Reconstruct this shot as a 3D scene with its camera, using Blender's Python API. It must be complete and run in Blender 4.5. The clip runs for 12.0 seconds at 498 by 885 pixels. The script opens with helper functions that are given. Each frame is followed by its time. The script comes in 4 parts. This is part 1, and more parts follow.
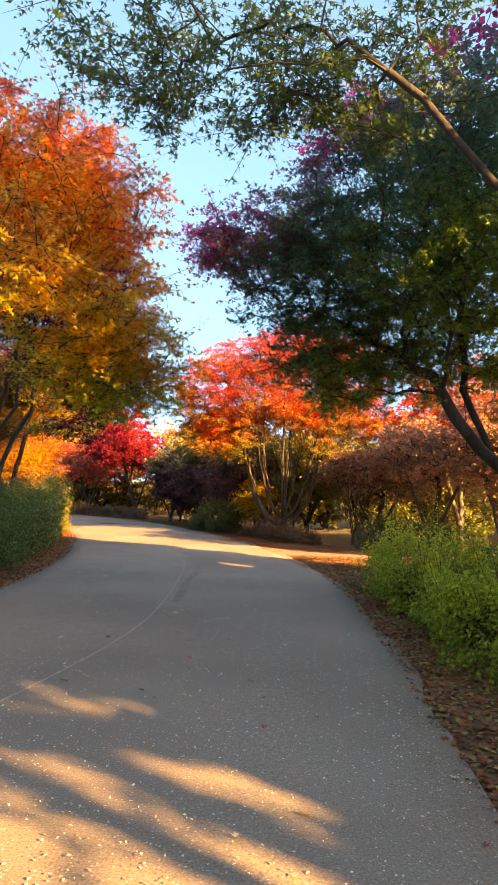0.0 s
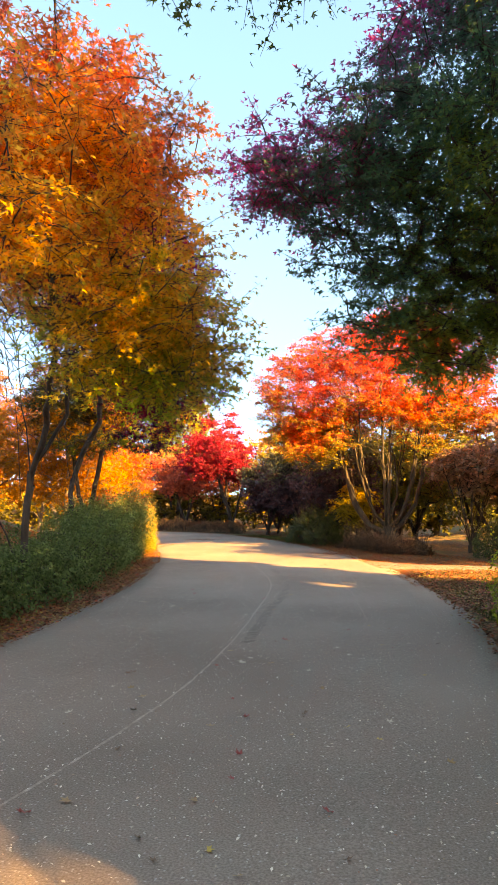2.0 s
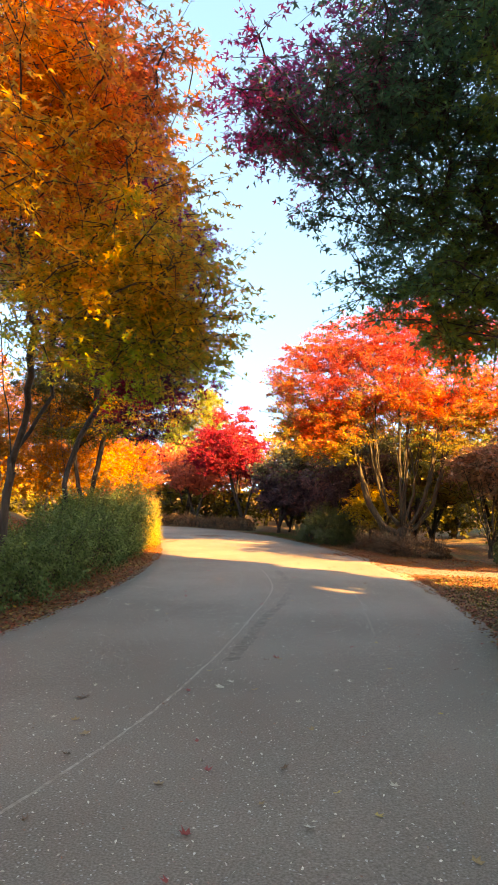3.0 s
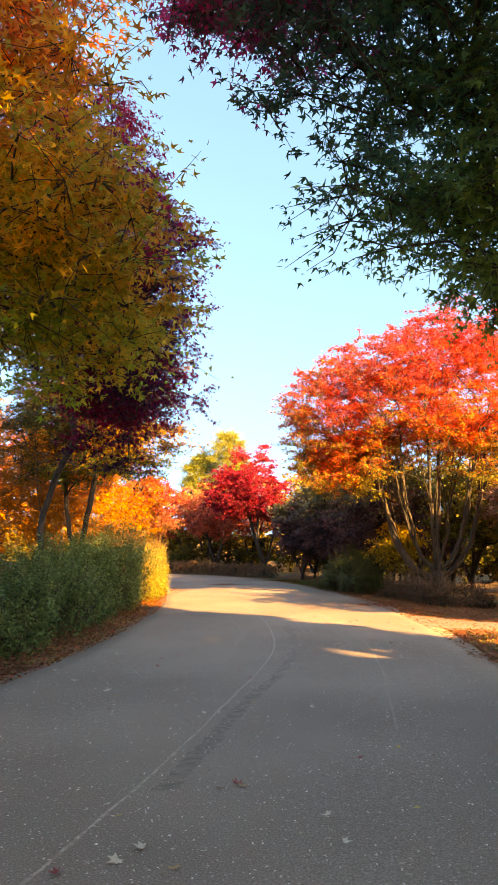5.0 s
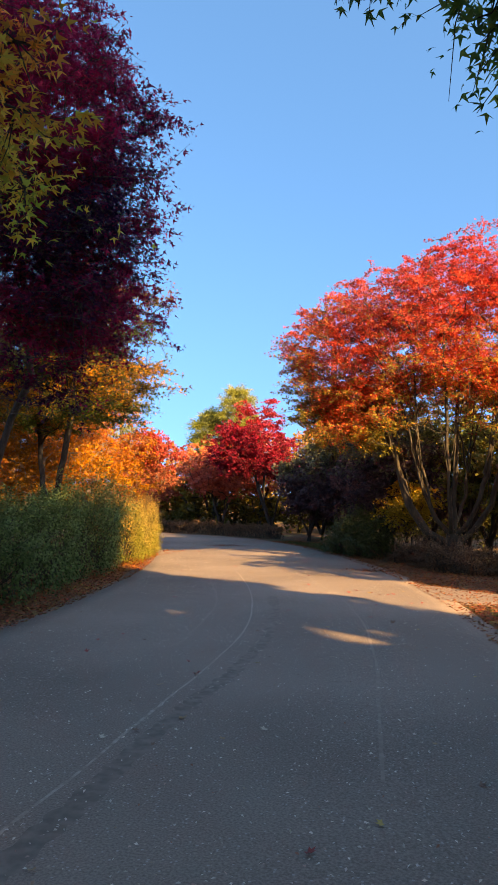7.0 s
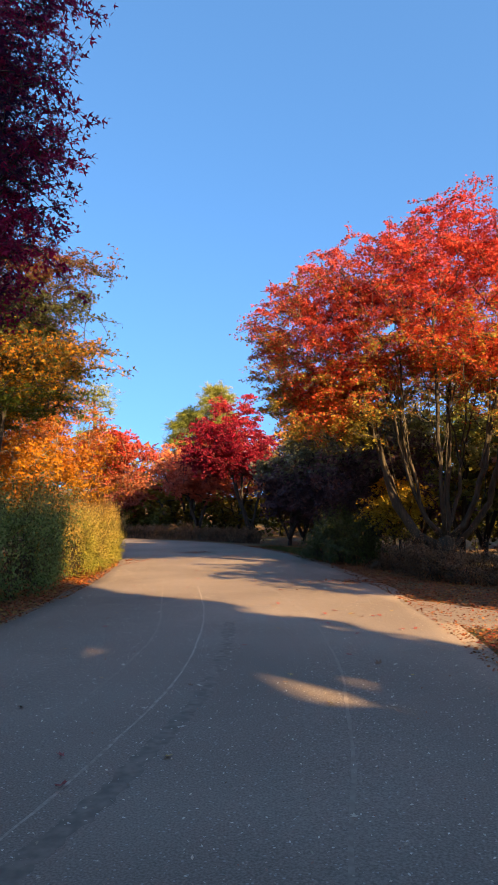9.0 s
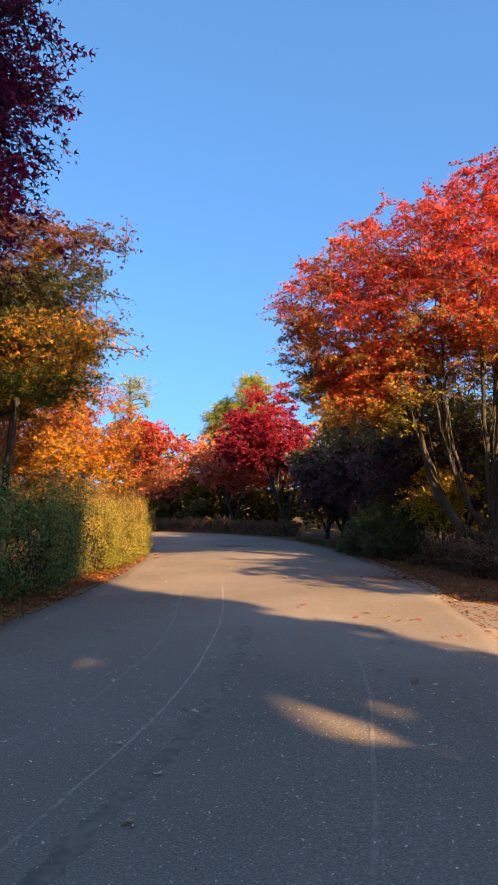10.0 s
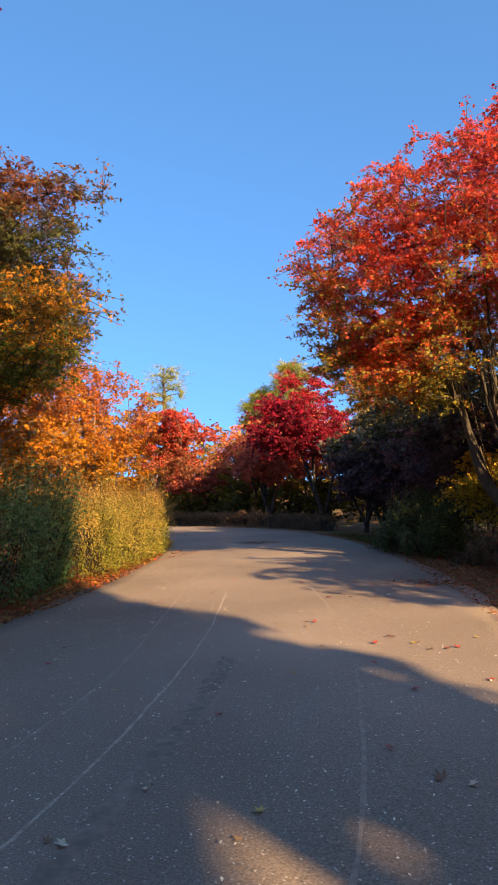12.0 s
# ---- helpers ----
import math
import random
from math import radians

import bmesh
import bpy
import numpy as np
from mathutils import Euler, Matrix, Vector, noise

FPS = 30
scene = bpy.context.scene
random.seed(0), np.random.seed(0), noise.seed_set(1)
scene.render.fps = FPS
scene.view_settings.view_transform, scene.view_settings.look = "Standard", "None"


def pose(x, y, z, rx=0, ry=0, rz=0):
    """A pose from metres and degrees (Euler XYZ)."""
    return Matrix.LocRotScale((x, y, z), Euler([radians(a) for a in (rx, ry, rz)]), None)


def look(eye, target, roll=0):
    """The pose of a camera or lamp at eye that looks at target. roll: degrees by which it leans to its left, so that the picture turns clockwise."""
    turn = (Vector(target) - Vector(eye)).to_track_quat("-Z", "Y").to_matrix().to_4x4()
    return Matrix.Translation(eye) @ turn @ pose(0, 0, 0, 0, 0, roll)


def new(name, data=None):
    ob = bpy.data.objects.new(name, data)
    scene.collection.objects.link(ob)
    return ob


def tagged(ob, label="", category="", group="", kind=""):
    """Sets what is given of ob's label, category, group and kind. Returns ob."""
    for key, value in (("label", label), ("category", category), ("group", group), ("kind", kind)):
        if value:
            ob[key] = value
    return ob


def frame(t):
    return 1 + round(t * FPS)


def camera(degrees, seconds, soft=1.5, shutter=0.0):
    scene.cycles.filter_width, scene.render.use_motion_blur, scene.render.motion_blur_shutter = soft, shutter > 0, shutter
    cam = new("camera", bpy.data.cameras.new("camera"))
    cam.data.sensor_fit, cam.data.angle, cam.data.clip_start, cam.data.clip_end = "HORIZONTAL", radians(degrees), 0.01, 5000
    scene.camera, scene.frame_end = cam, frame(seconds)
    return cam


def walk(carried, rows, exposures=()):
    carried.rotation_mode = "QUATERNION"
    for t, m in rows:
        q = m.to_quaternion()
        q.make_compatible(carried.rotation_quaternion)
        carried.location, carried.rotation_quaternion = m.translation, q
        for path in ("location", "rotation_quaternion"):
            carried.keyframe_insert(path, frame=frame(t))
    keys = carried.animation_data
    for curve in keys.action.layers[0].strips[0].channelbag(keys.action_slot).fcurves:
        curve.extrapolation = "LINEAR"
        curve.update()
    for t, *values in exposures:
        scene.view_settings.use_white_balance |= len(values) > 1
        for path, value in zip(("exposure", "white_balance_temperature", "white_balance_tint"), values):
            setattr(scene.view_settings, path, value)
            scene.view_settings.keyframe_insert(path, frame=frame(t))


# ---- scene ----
cam = camera(40.0, 12.0, 0.75)
PATH = [
    (0, (0.048, 0.045, 1.55), (0.025, 2.039, 1.708), 2.1),
    (0.5, (0.093, 0.629, 1.537), (-0.049, 2.618, 1.697), 1.0),
    (1, (0.118, 1.167, 1.521), (-0.145, 3.144, 1.669), 0.2),
    (1.5, (0.163, 1.76, 1.511), (-0.128, 3.73, 1.688), -0.9),
    (2, (0.263, 2.317, 1.527), (-0.055, 4.283, 1.712), -0.7),
    (2.5, (0.298, 2.889, 1.51), (-0.022, 4.855, 1.693), -0.1),
    (3, (0.336, 3.476, 1.502), (-0.032, 5.434, 1.678), 0.8),
    (3.2, (0.33, 3.697, 1.476), (-0.044, 5.652, 1.666), 1.0),
    (4.8, (0.451, 5.592, 1.404), (0.028, 7.52, 1.729), -0.6),
    (5, (0.476, 5.811, 1.438), (0.025, 7.735, 1.746), -0.4),
    (5.5, (0.465, 6.38, 1.418), (-0.024, 8.303, 1.669), -0.0),
    (6, (0.517, 6.906, 1.386), (-0.015, 8.822, 1.601), -0.3),
    (6.5, (0.521, 7.434, 1.386), (-0.047, 9.342, 1.575), 0.7),
    (7, (0.548, 7.948, 1.379), (0.045, 9.874, 1.575), 0.4),
    (7.2, (0.553, 8.153, 1.388), (0.08, 10.086, 1.588), 0.3),
    (8.8, (0.486, 9.963, 1.393), (0.046, 11.902, 1.605), -0.0),
    (9, (0.476, 10.153, 1.404), (0.012, 12.088, 1.606), -0.7),
    (9.5, (0.477, 10.684, 1.385), (-0.073, 12.599, 1.562), -1.3),
    (10, (0.483, 11.175, 1.378), (-0.097, 13.08, 1.561), -0.9),
    (10.5, (0.5, 11.643, 1.366), (-0.079, 13.549, 1.547), -0.5),
    (11, (0.509, 12.132, 1.377), (-0.121, 14.022, 1.553), -0.9),
    (11.5, (0.5, 12.656, 1.357), (-0.164, 14.535, 1.533), -1.8),
    (12, (0.506, 13.147, 1.374), (-0.205, 15.009, 1.538), -1.7),
]
EXPOSURES = [(0, 3.12, 19000, 16), (1.5, 3.32, 23000, 17), (3.0, 3.35, 24500, 17), (5.0, 3.12, 20000, 17), (6.0, 2.62, 13200, 15), (7.0, 2.2, 9900, 12), (9.5, 1.95, 8300, 10.5), (12, 1.82, 8000, 10.5)]
walk(cam, [(t, look(eye, target, roll)) for t, eye, target, roll in PATH], EXPOSURES)

# ---- light and sky ----
SUN_AZ, SUN_EL = radians(128.5), radians(21.0)
world = bpy.data.worlds.new("sky_world")
scene.world = world
world.use_nodes = True
wn = world.node_tree.nodes
sky = wn.new("ShaderNodeTexSky")
sky.sky_type = "NISHITA"
sky.sun_disc = False
sky.sun_elevation, sky.sun_rotation = SUN_EL, SUN_AZ
sky.air_density, sky.dust_density, sky.ozone_density = 0.6, 1.8, 3.2
sky.altitude = 800
wn["Background"].inputs["Strength"].default_value = 0.2
vivid = wn.new("ShaderNodeHueSaturation")
vivid.inputs["Saturation"].default_value = 1.17
vivid.inputs["Hue"].default_value = 0.4965
way = wn.new("ShaderNodeTexCoord")
lift = wn.new("ShaderNodeVectorMath")
lift.operation = "ADD"
lift.inputs[1].default_value = (0, 0, 0.4)
norm = wn.new("ShaderNodeVectorMath")
norm.operation = "NORMALIZE"
world.node_tree.links.new(way.outputs["Generated"], lift.inputs[0])
world.node_tree.links.new(lift.outputs[0], norm.inputs[0])
world.node_tree.links.new(norm.outputs[0], sky.inputs["Vector"])
world.node_tree.links.new(sky.outputs[0], vivid.inputs["Color"])
world.node_tree.links.new(vivid.outputs[0], wn["Background"].inputs["Color"])
sun = new("sun", bpy.data.lights.new("sun", "SUN"))
sun.data.energy, sun.data.angle, sun.data.color = 4.0, radians(0.55), (1.0, 0.74, 0.44)
sun_way = Vector((math.sin(SUN_AZ) * math.cos(SUN_EL), math.cos(SUN_AZ) * math.cos(SUN_EL), math.sin(SUN_EL)))
sun.matrix_world = look(sun_way * 60, (0, 0, 0))


# ---- materials ----
def nodes_of(name):
    m = bpy.data.materials.new(name)
    m.use_nodes = True
    return m, m.node_tree.nodes, m.node_tree.links


def ramp(nodes, stops):
    r = nodes.new("ShaderNodeValToRGB")
    els = r.color_ramp.elements
    while len(els) < len(stops):
        els.new(0.5)
    for e, (p, c) in zip(els, stops):
        e.position, e.color = p, (*c, 1)
    return r


def maths(nodes, links, op, a, b=None):
    n = nodes.new("ShaderNodeMath")
    n.operation = op
    for i, v in enumerate((a, b)):
        if v is None:
            continue
        if isinstance(v, (int, float)):
            n.inputs[i].default_value = v
        else:
            links.new(v, n.inputs[i])
    return n.outputs[0]


def leaf_mat(name, stops, low, high, spread=0.6, island=0.3, scale=0.8, glow=0.35, rough=0.55, axis=(0, 0, 1), gain=1.0, spec=0.3):
    """Leaf colours run along the given axis of the plant, broken up by clumps and leaf by leaf."""
    m, nodes, links = nodes_of(name)
    tc = nodes.new("ShaderNodeTexCoord")
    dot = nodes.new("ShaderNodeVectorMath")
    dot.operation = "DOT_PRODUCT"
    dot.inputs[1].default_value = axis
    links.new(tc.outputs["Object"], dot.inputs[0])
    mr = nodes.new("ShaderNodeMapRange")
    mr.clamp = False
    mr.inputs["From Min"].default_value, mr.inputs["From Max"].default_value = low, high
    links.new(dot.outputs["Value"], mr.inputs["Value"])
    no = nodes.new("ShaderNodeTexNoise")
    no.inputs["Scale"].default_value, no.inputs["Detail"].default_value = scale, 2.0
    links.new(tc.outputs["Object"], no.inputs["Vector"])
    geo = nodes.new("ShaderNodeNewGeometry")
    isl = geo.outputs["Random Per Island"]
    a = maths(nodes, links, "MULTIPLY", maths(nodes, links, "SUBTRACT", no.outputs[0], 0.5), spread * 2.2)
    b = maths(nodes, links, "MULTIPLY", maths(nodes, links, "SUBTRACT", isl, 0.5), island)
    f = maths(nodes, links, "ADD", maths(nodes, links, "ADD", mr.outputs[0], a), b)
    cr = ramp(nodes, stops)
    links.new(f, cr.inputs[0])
    hsv = nodes.new("ShaderNodeHueSaturation")
    links.new(cr.outputs[0], hsv.inputs["Color"])
    wn2 = nodes.new("ShaderNodeTexWhiteNoise")
    wn2.noise_dimensions = "1D"
    links.new(isl, wn2.inputs["W"])
    links.new(maths(nodes, links, "ADD", maths(nodes, links, "MULTIPLY", wn2.outputs["Value"], 0.4 * gain), 0.48 * gain), hsv.inputs["Value"])
    bs = nodes["Principled BSDF"]
    bs.inputs["Roughness"].default_value = rough
    bs.inputs["Specular IOR Level"].default_value = spec
    links.new(hsv.outputs[0], bs.inputs["Base Color"])
    tr = nodes.new("ShaderNodeBsdfTranslucent")
    links.new(hsv.outputs[0], tr.inputs["Color"])
    mix = nodes.new("ShaderNodeMixShader")
    mix.inputs[0].default_value = glow
    links.new(bs.outputs[0], mix.inputs[1])
    links.new(tr.outputs[0], mix.inputs[2])
    links.new(mix.outputs[0], nodes["Material Output"].inputs["Surface"])
    return m


def bark_mat(name, dark, light, scale=9.0):
    m, nodes, links = nodes_of(name)
    tc = nodes.new("ShaderNodeTexCoord")
    mp = nodes.new("ShaderNodeMapping")
    mp.inputs["Scale"].default_value = (1, 1, 0.18)
    links.new(tc.outputs["Object"], mp.inputs[0])
    no = nodes.new("ShaderNodeTexNoise")
    no.inputs["Scale"].default_value, no.inputs["Detail"].default_value = scale * 3, 6.0
    links.new(mp.outputs[0], no.inputs["Vector"])
    n2 = nodes.new("ShaderNodeTexNoise")
    n2.inputs["Scale"].default_value = 2.5
    links.new(tc.outputs["Object"], n2.inputs["Vector"])
    f = maths(nodes, links, "ADD", maths(nodes, links, "MULTIPLY", no.outputs[0], 0.6), maths(nodes, links, "MULTIPLY", n2.outputs[0], 0.4))
    cr = ramp(nodes, [(0.35, dark), (0.65, light)])
    links.new(f, cr.inputs[0])
    bs = nodes["Principled BSDF"]
    links.new(cr.outputs[0], bs.inputs["Base Color"])
    bs.inputs["Roughness"].default_value = 0.9
    bu = nodes.new("ShaderNodeBump")
    bu.inputs["Strength"].default_value, bu.inputs["Distance"].default_value = 0.6, 0.02
    links.new(no.outputs[0], bu.inputs["Height"])
    links.new(bu.outputs[0], bs.inputs["Normal"])
    return m


def asphalt_mat():
    m, nodes, links = nodes_of("asphalt")
    tc = nodes.new("ShaderNodeTexCoord")
    big = nodes.new("ShaderNodeTexNoise")
    big.inputs["Scale"].default_value, big.inputs["Detail"].default_value = 0.35, 5.0
    fine = nodes.new("ShaderNodeTexNoise")
    fine.inputs["Scale"].default_value, fine.inputs["Detail"].default_value = 85.0, 6.0
    agg = nodes.new("ShaderNodeTexVoronoi")
    agg.inputs["Scale"].default_value = 55.0
    for n in (big, fine, agg):
        links.new(tc.outputs["Object"], n.inputs["Vector"])
    f = maths(nodes, links, "ADD", maths(nodes, links, "MULTIPLY", big.outputs[0], 0.4), maths(nodes, links, "MULTIPLY", fine.outputs[0], 0.6))
    cr = ramp(nodes, [(0.36, (0.157, 0.12, 0.088)), (0.515, (0.264, 0.203, 0.154)), (0.68, (0.374, 0.292, 0.224))])
    links.new(f, cr.inputs[0])
    # pale stones in the worn surface
    sel = nodes.new("ShaderNodeSeparateColor")
    links.new(agg.outputs["Color"], sel.inputs[0])
    st = maths(nodes, links, "MULTIPLY", maths(nodes, links, "GREATER_THAN", sel.outputs[0], 0.88), maths(nodes, links, "LESS_THAN", agg.outputs["Distance"], 0.32))
    mix = nodes.new("ShaderNodeMix")
    mix.data_type = "RGBA"
    links.new(maths(nodes, links, "MULTIPLY", st, 0.55), mix.inputs[0])
    links.new(cr.outputs[0], mix.inputs[6])
    mix.inputs[7].default_value = (0.5, 0.46, 0.4, 1)
    bs = nodes["Principled BSDF"]
    links.new(mix.outputs[2], bs.inputs["Base Color"])
    bs.inputs["Roughness"].default_value = 0.82
    bs.inputs["Specular IOR Level"].default_value = 0.3
    bu = nodes.new("ShaderNodeBump")
    bu.inputs["Strength"].default_value, bu.inputs["Distance"].default_value = 0.3, 0.005
    links.new(maths(nodes, links, "ADD", fine.outputs[0], agg.outputs["Distance"]), bu.inputs["Height"])
    links.new(bu.outputs[0], bs.inputs["Normal"])
    return m


def ground_mat():
    m, nodes, links = nodes_of("leaf_strewn_earth")
    tc = nodes.new("ShaderNodeTexCoord")
    big = nodes.new("ShaderNodeTexNoise")
    big.inputs["Scale"].default_value, big.inputs["Detail"].default_value = 0.45, 4.0
    fine = nodes.new("ShaderNodeTexNoise")
    fine.inputs["Scale"].default_value, fine.inputs["Detail"].default_value = 14.0, 6.0
    vo = nodes.new("ShaderNodeTexVoronoi")
    vo.inputs["Scale"].default_value = 16.0
    for n in (big, fine, vo):
        links.new(tc.outputs["Object"], n.inputs["Vector"])
    soil = ramp(nodes, [(0.3, (0.05, 0.032, 0.02)), (0.55, (0.13, 0.075, 0.035)), (0.75, (0.2, 0.12, 0.05))])
    links.new(fine.outputs[0], soil.inputs[0])
    leaf = ramp(nodes, [(0.0, (0.22, 0.07, 0.025)), (0.4, (0.3, 0.15, 0.05)), (0.7, (0.12, 0.06, 0.03)), (1.0, (0.36, 0.2, 0.06))])
    sel = nodes.new("ShaderNodeSeparateColor")
    links.new(vo.outputs["Color"], sel.inputs[0])
    links.new(sel.outputs[0], leaf.inputs[0])
    grass = ramp(nodes, [(0.3, (0.04, 0.06, 0.018)), (0.7, (0.12, 0.13, 0.04))])
    links.new(fine.outputs[0], grass.inputs[0])
    m1 = nodes.new("ShaderNodeMix")
    m1.data_type = "RGBA"
    links.new(maths(nodes, links, "GREATER_THAN", sel.outputs[1], 0.45), m1.inputs[0])
    links.new(soil.outputs[0], m1.inputs[6])
    links.new(leaf.outputs[0], m1.inputs[7])
    m2 = nodes.new("ShaderNodeMix")
    m2.data_type = "RGBA"
    gr = ramp(nodes, [(0.5, (0, 0, 0)), (0.62, (0.8, 0.8, 0.8))])
    links.new(big.outputs[0], gr.inputs[0])
    links.new(gr.outputs[0], m2.inputs[0])
    links.new(m1.outputs[2], m2.inputs[6])
    links.new(grass.outputs[0], m2.inputs[7])
    bs = nodes["Principled BSDF"]
    links.new(m2.outputs[2], bs.inputs["Base Color"])
    bs.inputs["Roughness"].default_value = 0.95
    bu = nodes.new("ShaderNodeBump")
    bu.inputs["Strength"].default_value, bu.inputs["Distance"].default_value = 0.8, 0.03
    links.new(maths(nodes, links, "ADD", fine.outputs[0], vo.outputs["Distance"]), bu.inputs["Height"])
    links.new(bu.outputs[0], bs.inputs["Normal"])
    return m


def plain_mat(name, a, b, scale=30.0, rough=0.9):
    m, nodes, links = nodes_of(name)
    tc = nodes.new("ShaderNodeTexCoord")
    no = nodes.new("ShaderNodeTexNoise")
    no.inputs["Scale"].default_value, no.inputs["Detail"].default_value = scale, 5.0
    links.new(tc.outputs["Object"], no.inputs["Vector"])
    cr = ramp(nodes, [(0.35, a), (0.65, b)])
    links.new(no.outputs[0], cr.inputs[0])
    bs = nodes["Principled BSDF"]
    links.new(cr.outputs[0], bs.inputs["Base Color"])
    bs.inputs["Roughness"].default_value = rough
    return m


ASPHALT, GROUND = asphalt_mat(), ground_mat()
TAR = plain_mat("dark_worn_track", (0.165, 0.128, 0.096), (0.255, 0.2, 0.15), 14.0)
FAINT = plain_mat("faint_worn_seam", (0.25, 0.19, 0.14), (0.34, 0.27, 0.205), 18.0)
SEAM = plain_mat("pale_worn_seam", (0.27, 0.205, 0.15), (0.46, 0.375, 0.29), 22.0)
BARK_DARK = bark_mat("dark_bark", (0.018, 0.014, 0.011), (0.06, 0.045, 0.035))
BARK_PALE = bark_mat("pale_bark", (0.14, 0.1, 0.07), (0.32, 0.24, 0.17))
BARK_OLIVE = bark_mat("olive_brown_bark", (0.026, 0.02, 0.014), (0.085, 0.064, 0.04))
BARK_MID = bark_mat("brown_bark", (0.07, 0.05, 0.035), (0.2, 0.145, 0.1))


# ---- mesh tools ----
def mesh_of(name, verts, faces, material, smooth=False):
    """A mesh from arrays: verts (n, 3), faces (m, k)."""
    me = bpy.data.meshes.new(name)
    verts, faces = np.asarray(verts, np.float32), np.asarray(faces, np.int32)
    n, k = faces.shape
    me.vertices.add(len(verts))
    me.vertices.foreach_set("co", verts.ravel())
    me.loops.add(n * k)
    me.loops.foreach_set("vertex_index", faces.ravel())
    me.polygons.add(n)
    me.polygons.foreach_set("loop_start", np.arange(0, n * k, k, dtype=np.int32))
    if smooth:
        me.polygons.foreach_set("use_smooth", np.ones(n, dtype=bool))
    me.update(calc_edges=True)
    me.validate()
    me.materials.append(material)
    return me


def part(name, me, parent, label=""):
    ob = new(name, me)
    ob.parent = parent
    return tagged(ob, label)


def unit(v):
    return v / np.maximum(np.linalg.norm(v, axis=-1, keepdims=True), 1e-9)


def star(lobes, notch=0.32, droop=-0.12):
    """A palmate leaf, its stalk at the origin: lobes of (degrees from the midrib, length)."""
    vs, fs = [(0, 0, 0)], []
    for a, ln in lobes:
        vs.append((ln * math.sin(radians(a)), ln * math.cos(radians(a)), droop * ln))
    for i, (p, q) in enumerate(zip(lobes, lobes[1:])):
        a = radians((p[0] + q[0]) / 2)
        vs.append((notch * math.sin(a), notch * math.cos(a), 0.04))
        fs.append((0, 1 + i, len(vs) - 1, 2 + i))
    return np.array(vs, float), np.array(fs)


MAPLE = star([(-100, 0.55), (-48, 0.85), (0, 1.0), (48, 0.85), (100, 0.55)], 0.3)
TRIPLE = star([(-62, 0.8), (0, 1.0), (62, 0.8)], 0.36)
OVATE = (np.array([(0, 0, 0), (0.3, 0.5, 0.06), (0, 1.0, -0.1), (-0.3, 0.5, 0.06)], float), np.array([(0, 1, 2, 3)]))
WIDE = (np.array([(0, 0, 0), (0.48, 0.55, 0.07), (0, 1.0, -0.1), (-0.48, 0.55, 0.07)], float), np.array([(0, 1, 2, 3)]))
NEEDLE = (np.array([(-0.05, 0, 0), (0.05, 0, 0), (0.03, 1.0, 0.0), (-0.03, 1.0, 0.0)], float), np.array([(0, 1, 2, 3)]))


def leaves(shape, pos, nrm, way, size):
    """Leaves at pos, facing nrm and pointing along way."""
    v, f = shape
    nrm = unit(nrm)
    way = unit(way - nrm * np.sum(way * nrm, -1, keepdims=True))
    side = np.cross(way, nrm)
    s = np.asarray(size)[:, None, None]
    out = pos[:, None, :] + s * (v[None, :, 0:1] * side[:, None, :] + v[None, :, 1:2] * way[:, None, :] + v[None, :, 2:3] * nrm[:, None, :])
    faces = f[None] + (np.arange(len(pos)) * len(v))[:, None, None]
    return out.reshape(-1, 3), faces.reshape(-1, f.shape[1])


def rings(p, t, r, sides):
    ref = np.where(np.abs(t[:, 0:1]) > 0.9, np.array([[0, 1.0, 0.1]]), np.array([[1.0, 0.05, 0.1]]))
    u = unit(np.cross(t, ref))
    w = np.cross(t, u)
    a = np.arange(sides) * 2 * math.pi / sides
    return p[:, None] + r[:, None, None] * (np.cos(a)[None, :, None] * u[:, None] + np.sin(a)[None, :, None] * w[:, None])


def tubes(p0, t0, r0, p1, t1, r1, sides=6):
    n = len(p0)
    v = np.concatenate([rings(p0, t0, r0, sides), rings(p1, t1, r1, sides)], 1).reshape(-1, 3)
    i = np.arange(sides)
    j = (i + 1) % sides
    f = np.stack([i, j, j + sides, i + sides], 1)
    return v, (f[None] + (np.arange(n) * 2 * sides)[:, None, None]).reshape(-1, 4)


def join(pieces):
    vs, fs, o = [], [], 0
    for v, f in pieces:
        vs.append(v)
        fs.append(f + o)
        o += len(v)
    return np.concatenate(vs), np.concatenate(fs)


def fill(rng, blobs, count, gap=0.35, inner=2.4, seed=0.0):
    """Places for leaf clumps in a crown of overlapping ellipsoids (x, y, z, rx, ry, rz), thinned where the crown has gaps."""
    vol = np.array([b[3] * b[4] * b[5] for b in blobs])
    got = []
    while len(got) < count:
        b = blobs[rng.choice(len(blobs), p=vol / vol.sum())]
        d = unit(rng.normal(size=3)) * rng.random() ** (1 / inner)
        p = np.array(b[:3]) + d * np.array(b[3:6])
        if noise.noise(Vector(p * 0.75) + Vector((seed, seed * 0.7, 3.1))) > -gap and p[2] > 0.3:
            got.append(p)
    return np.array(got)


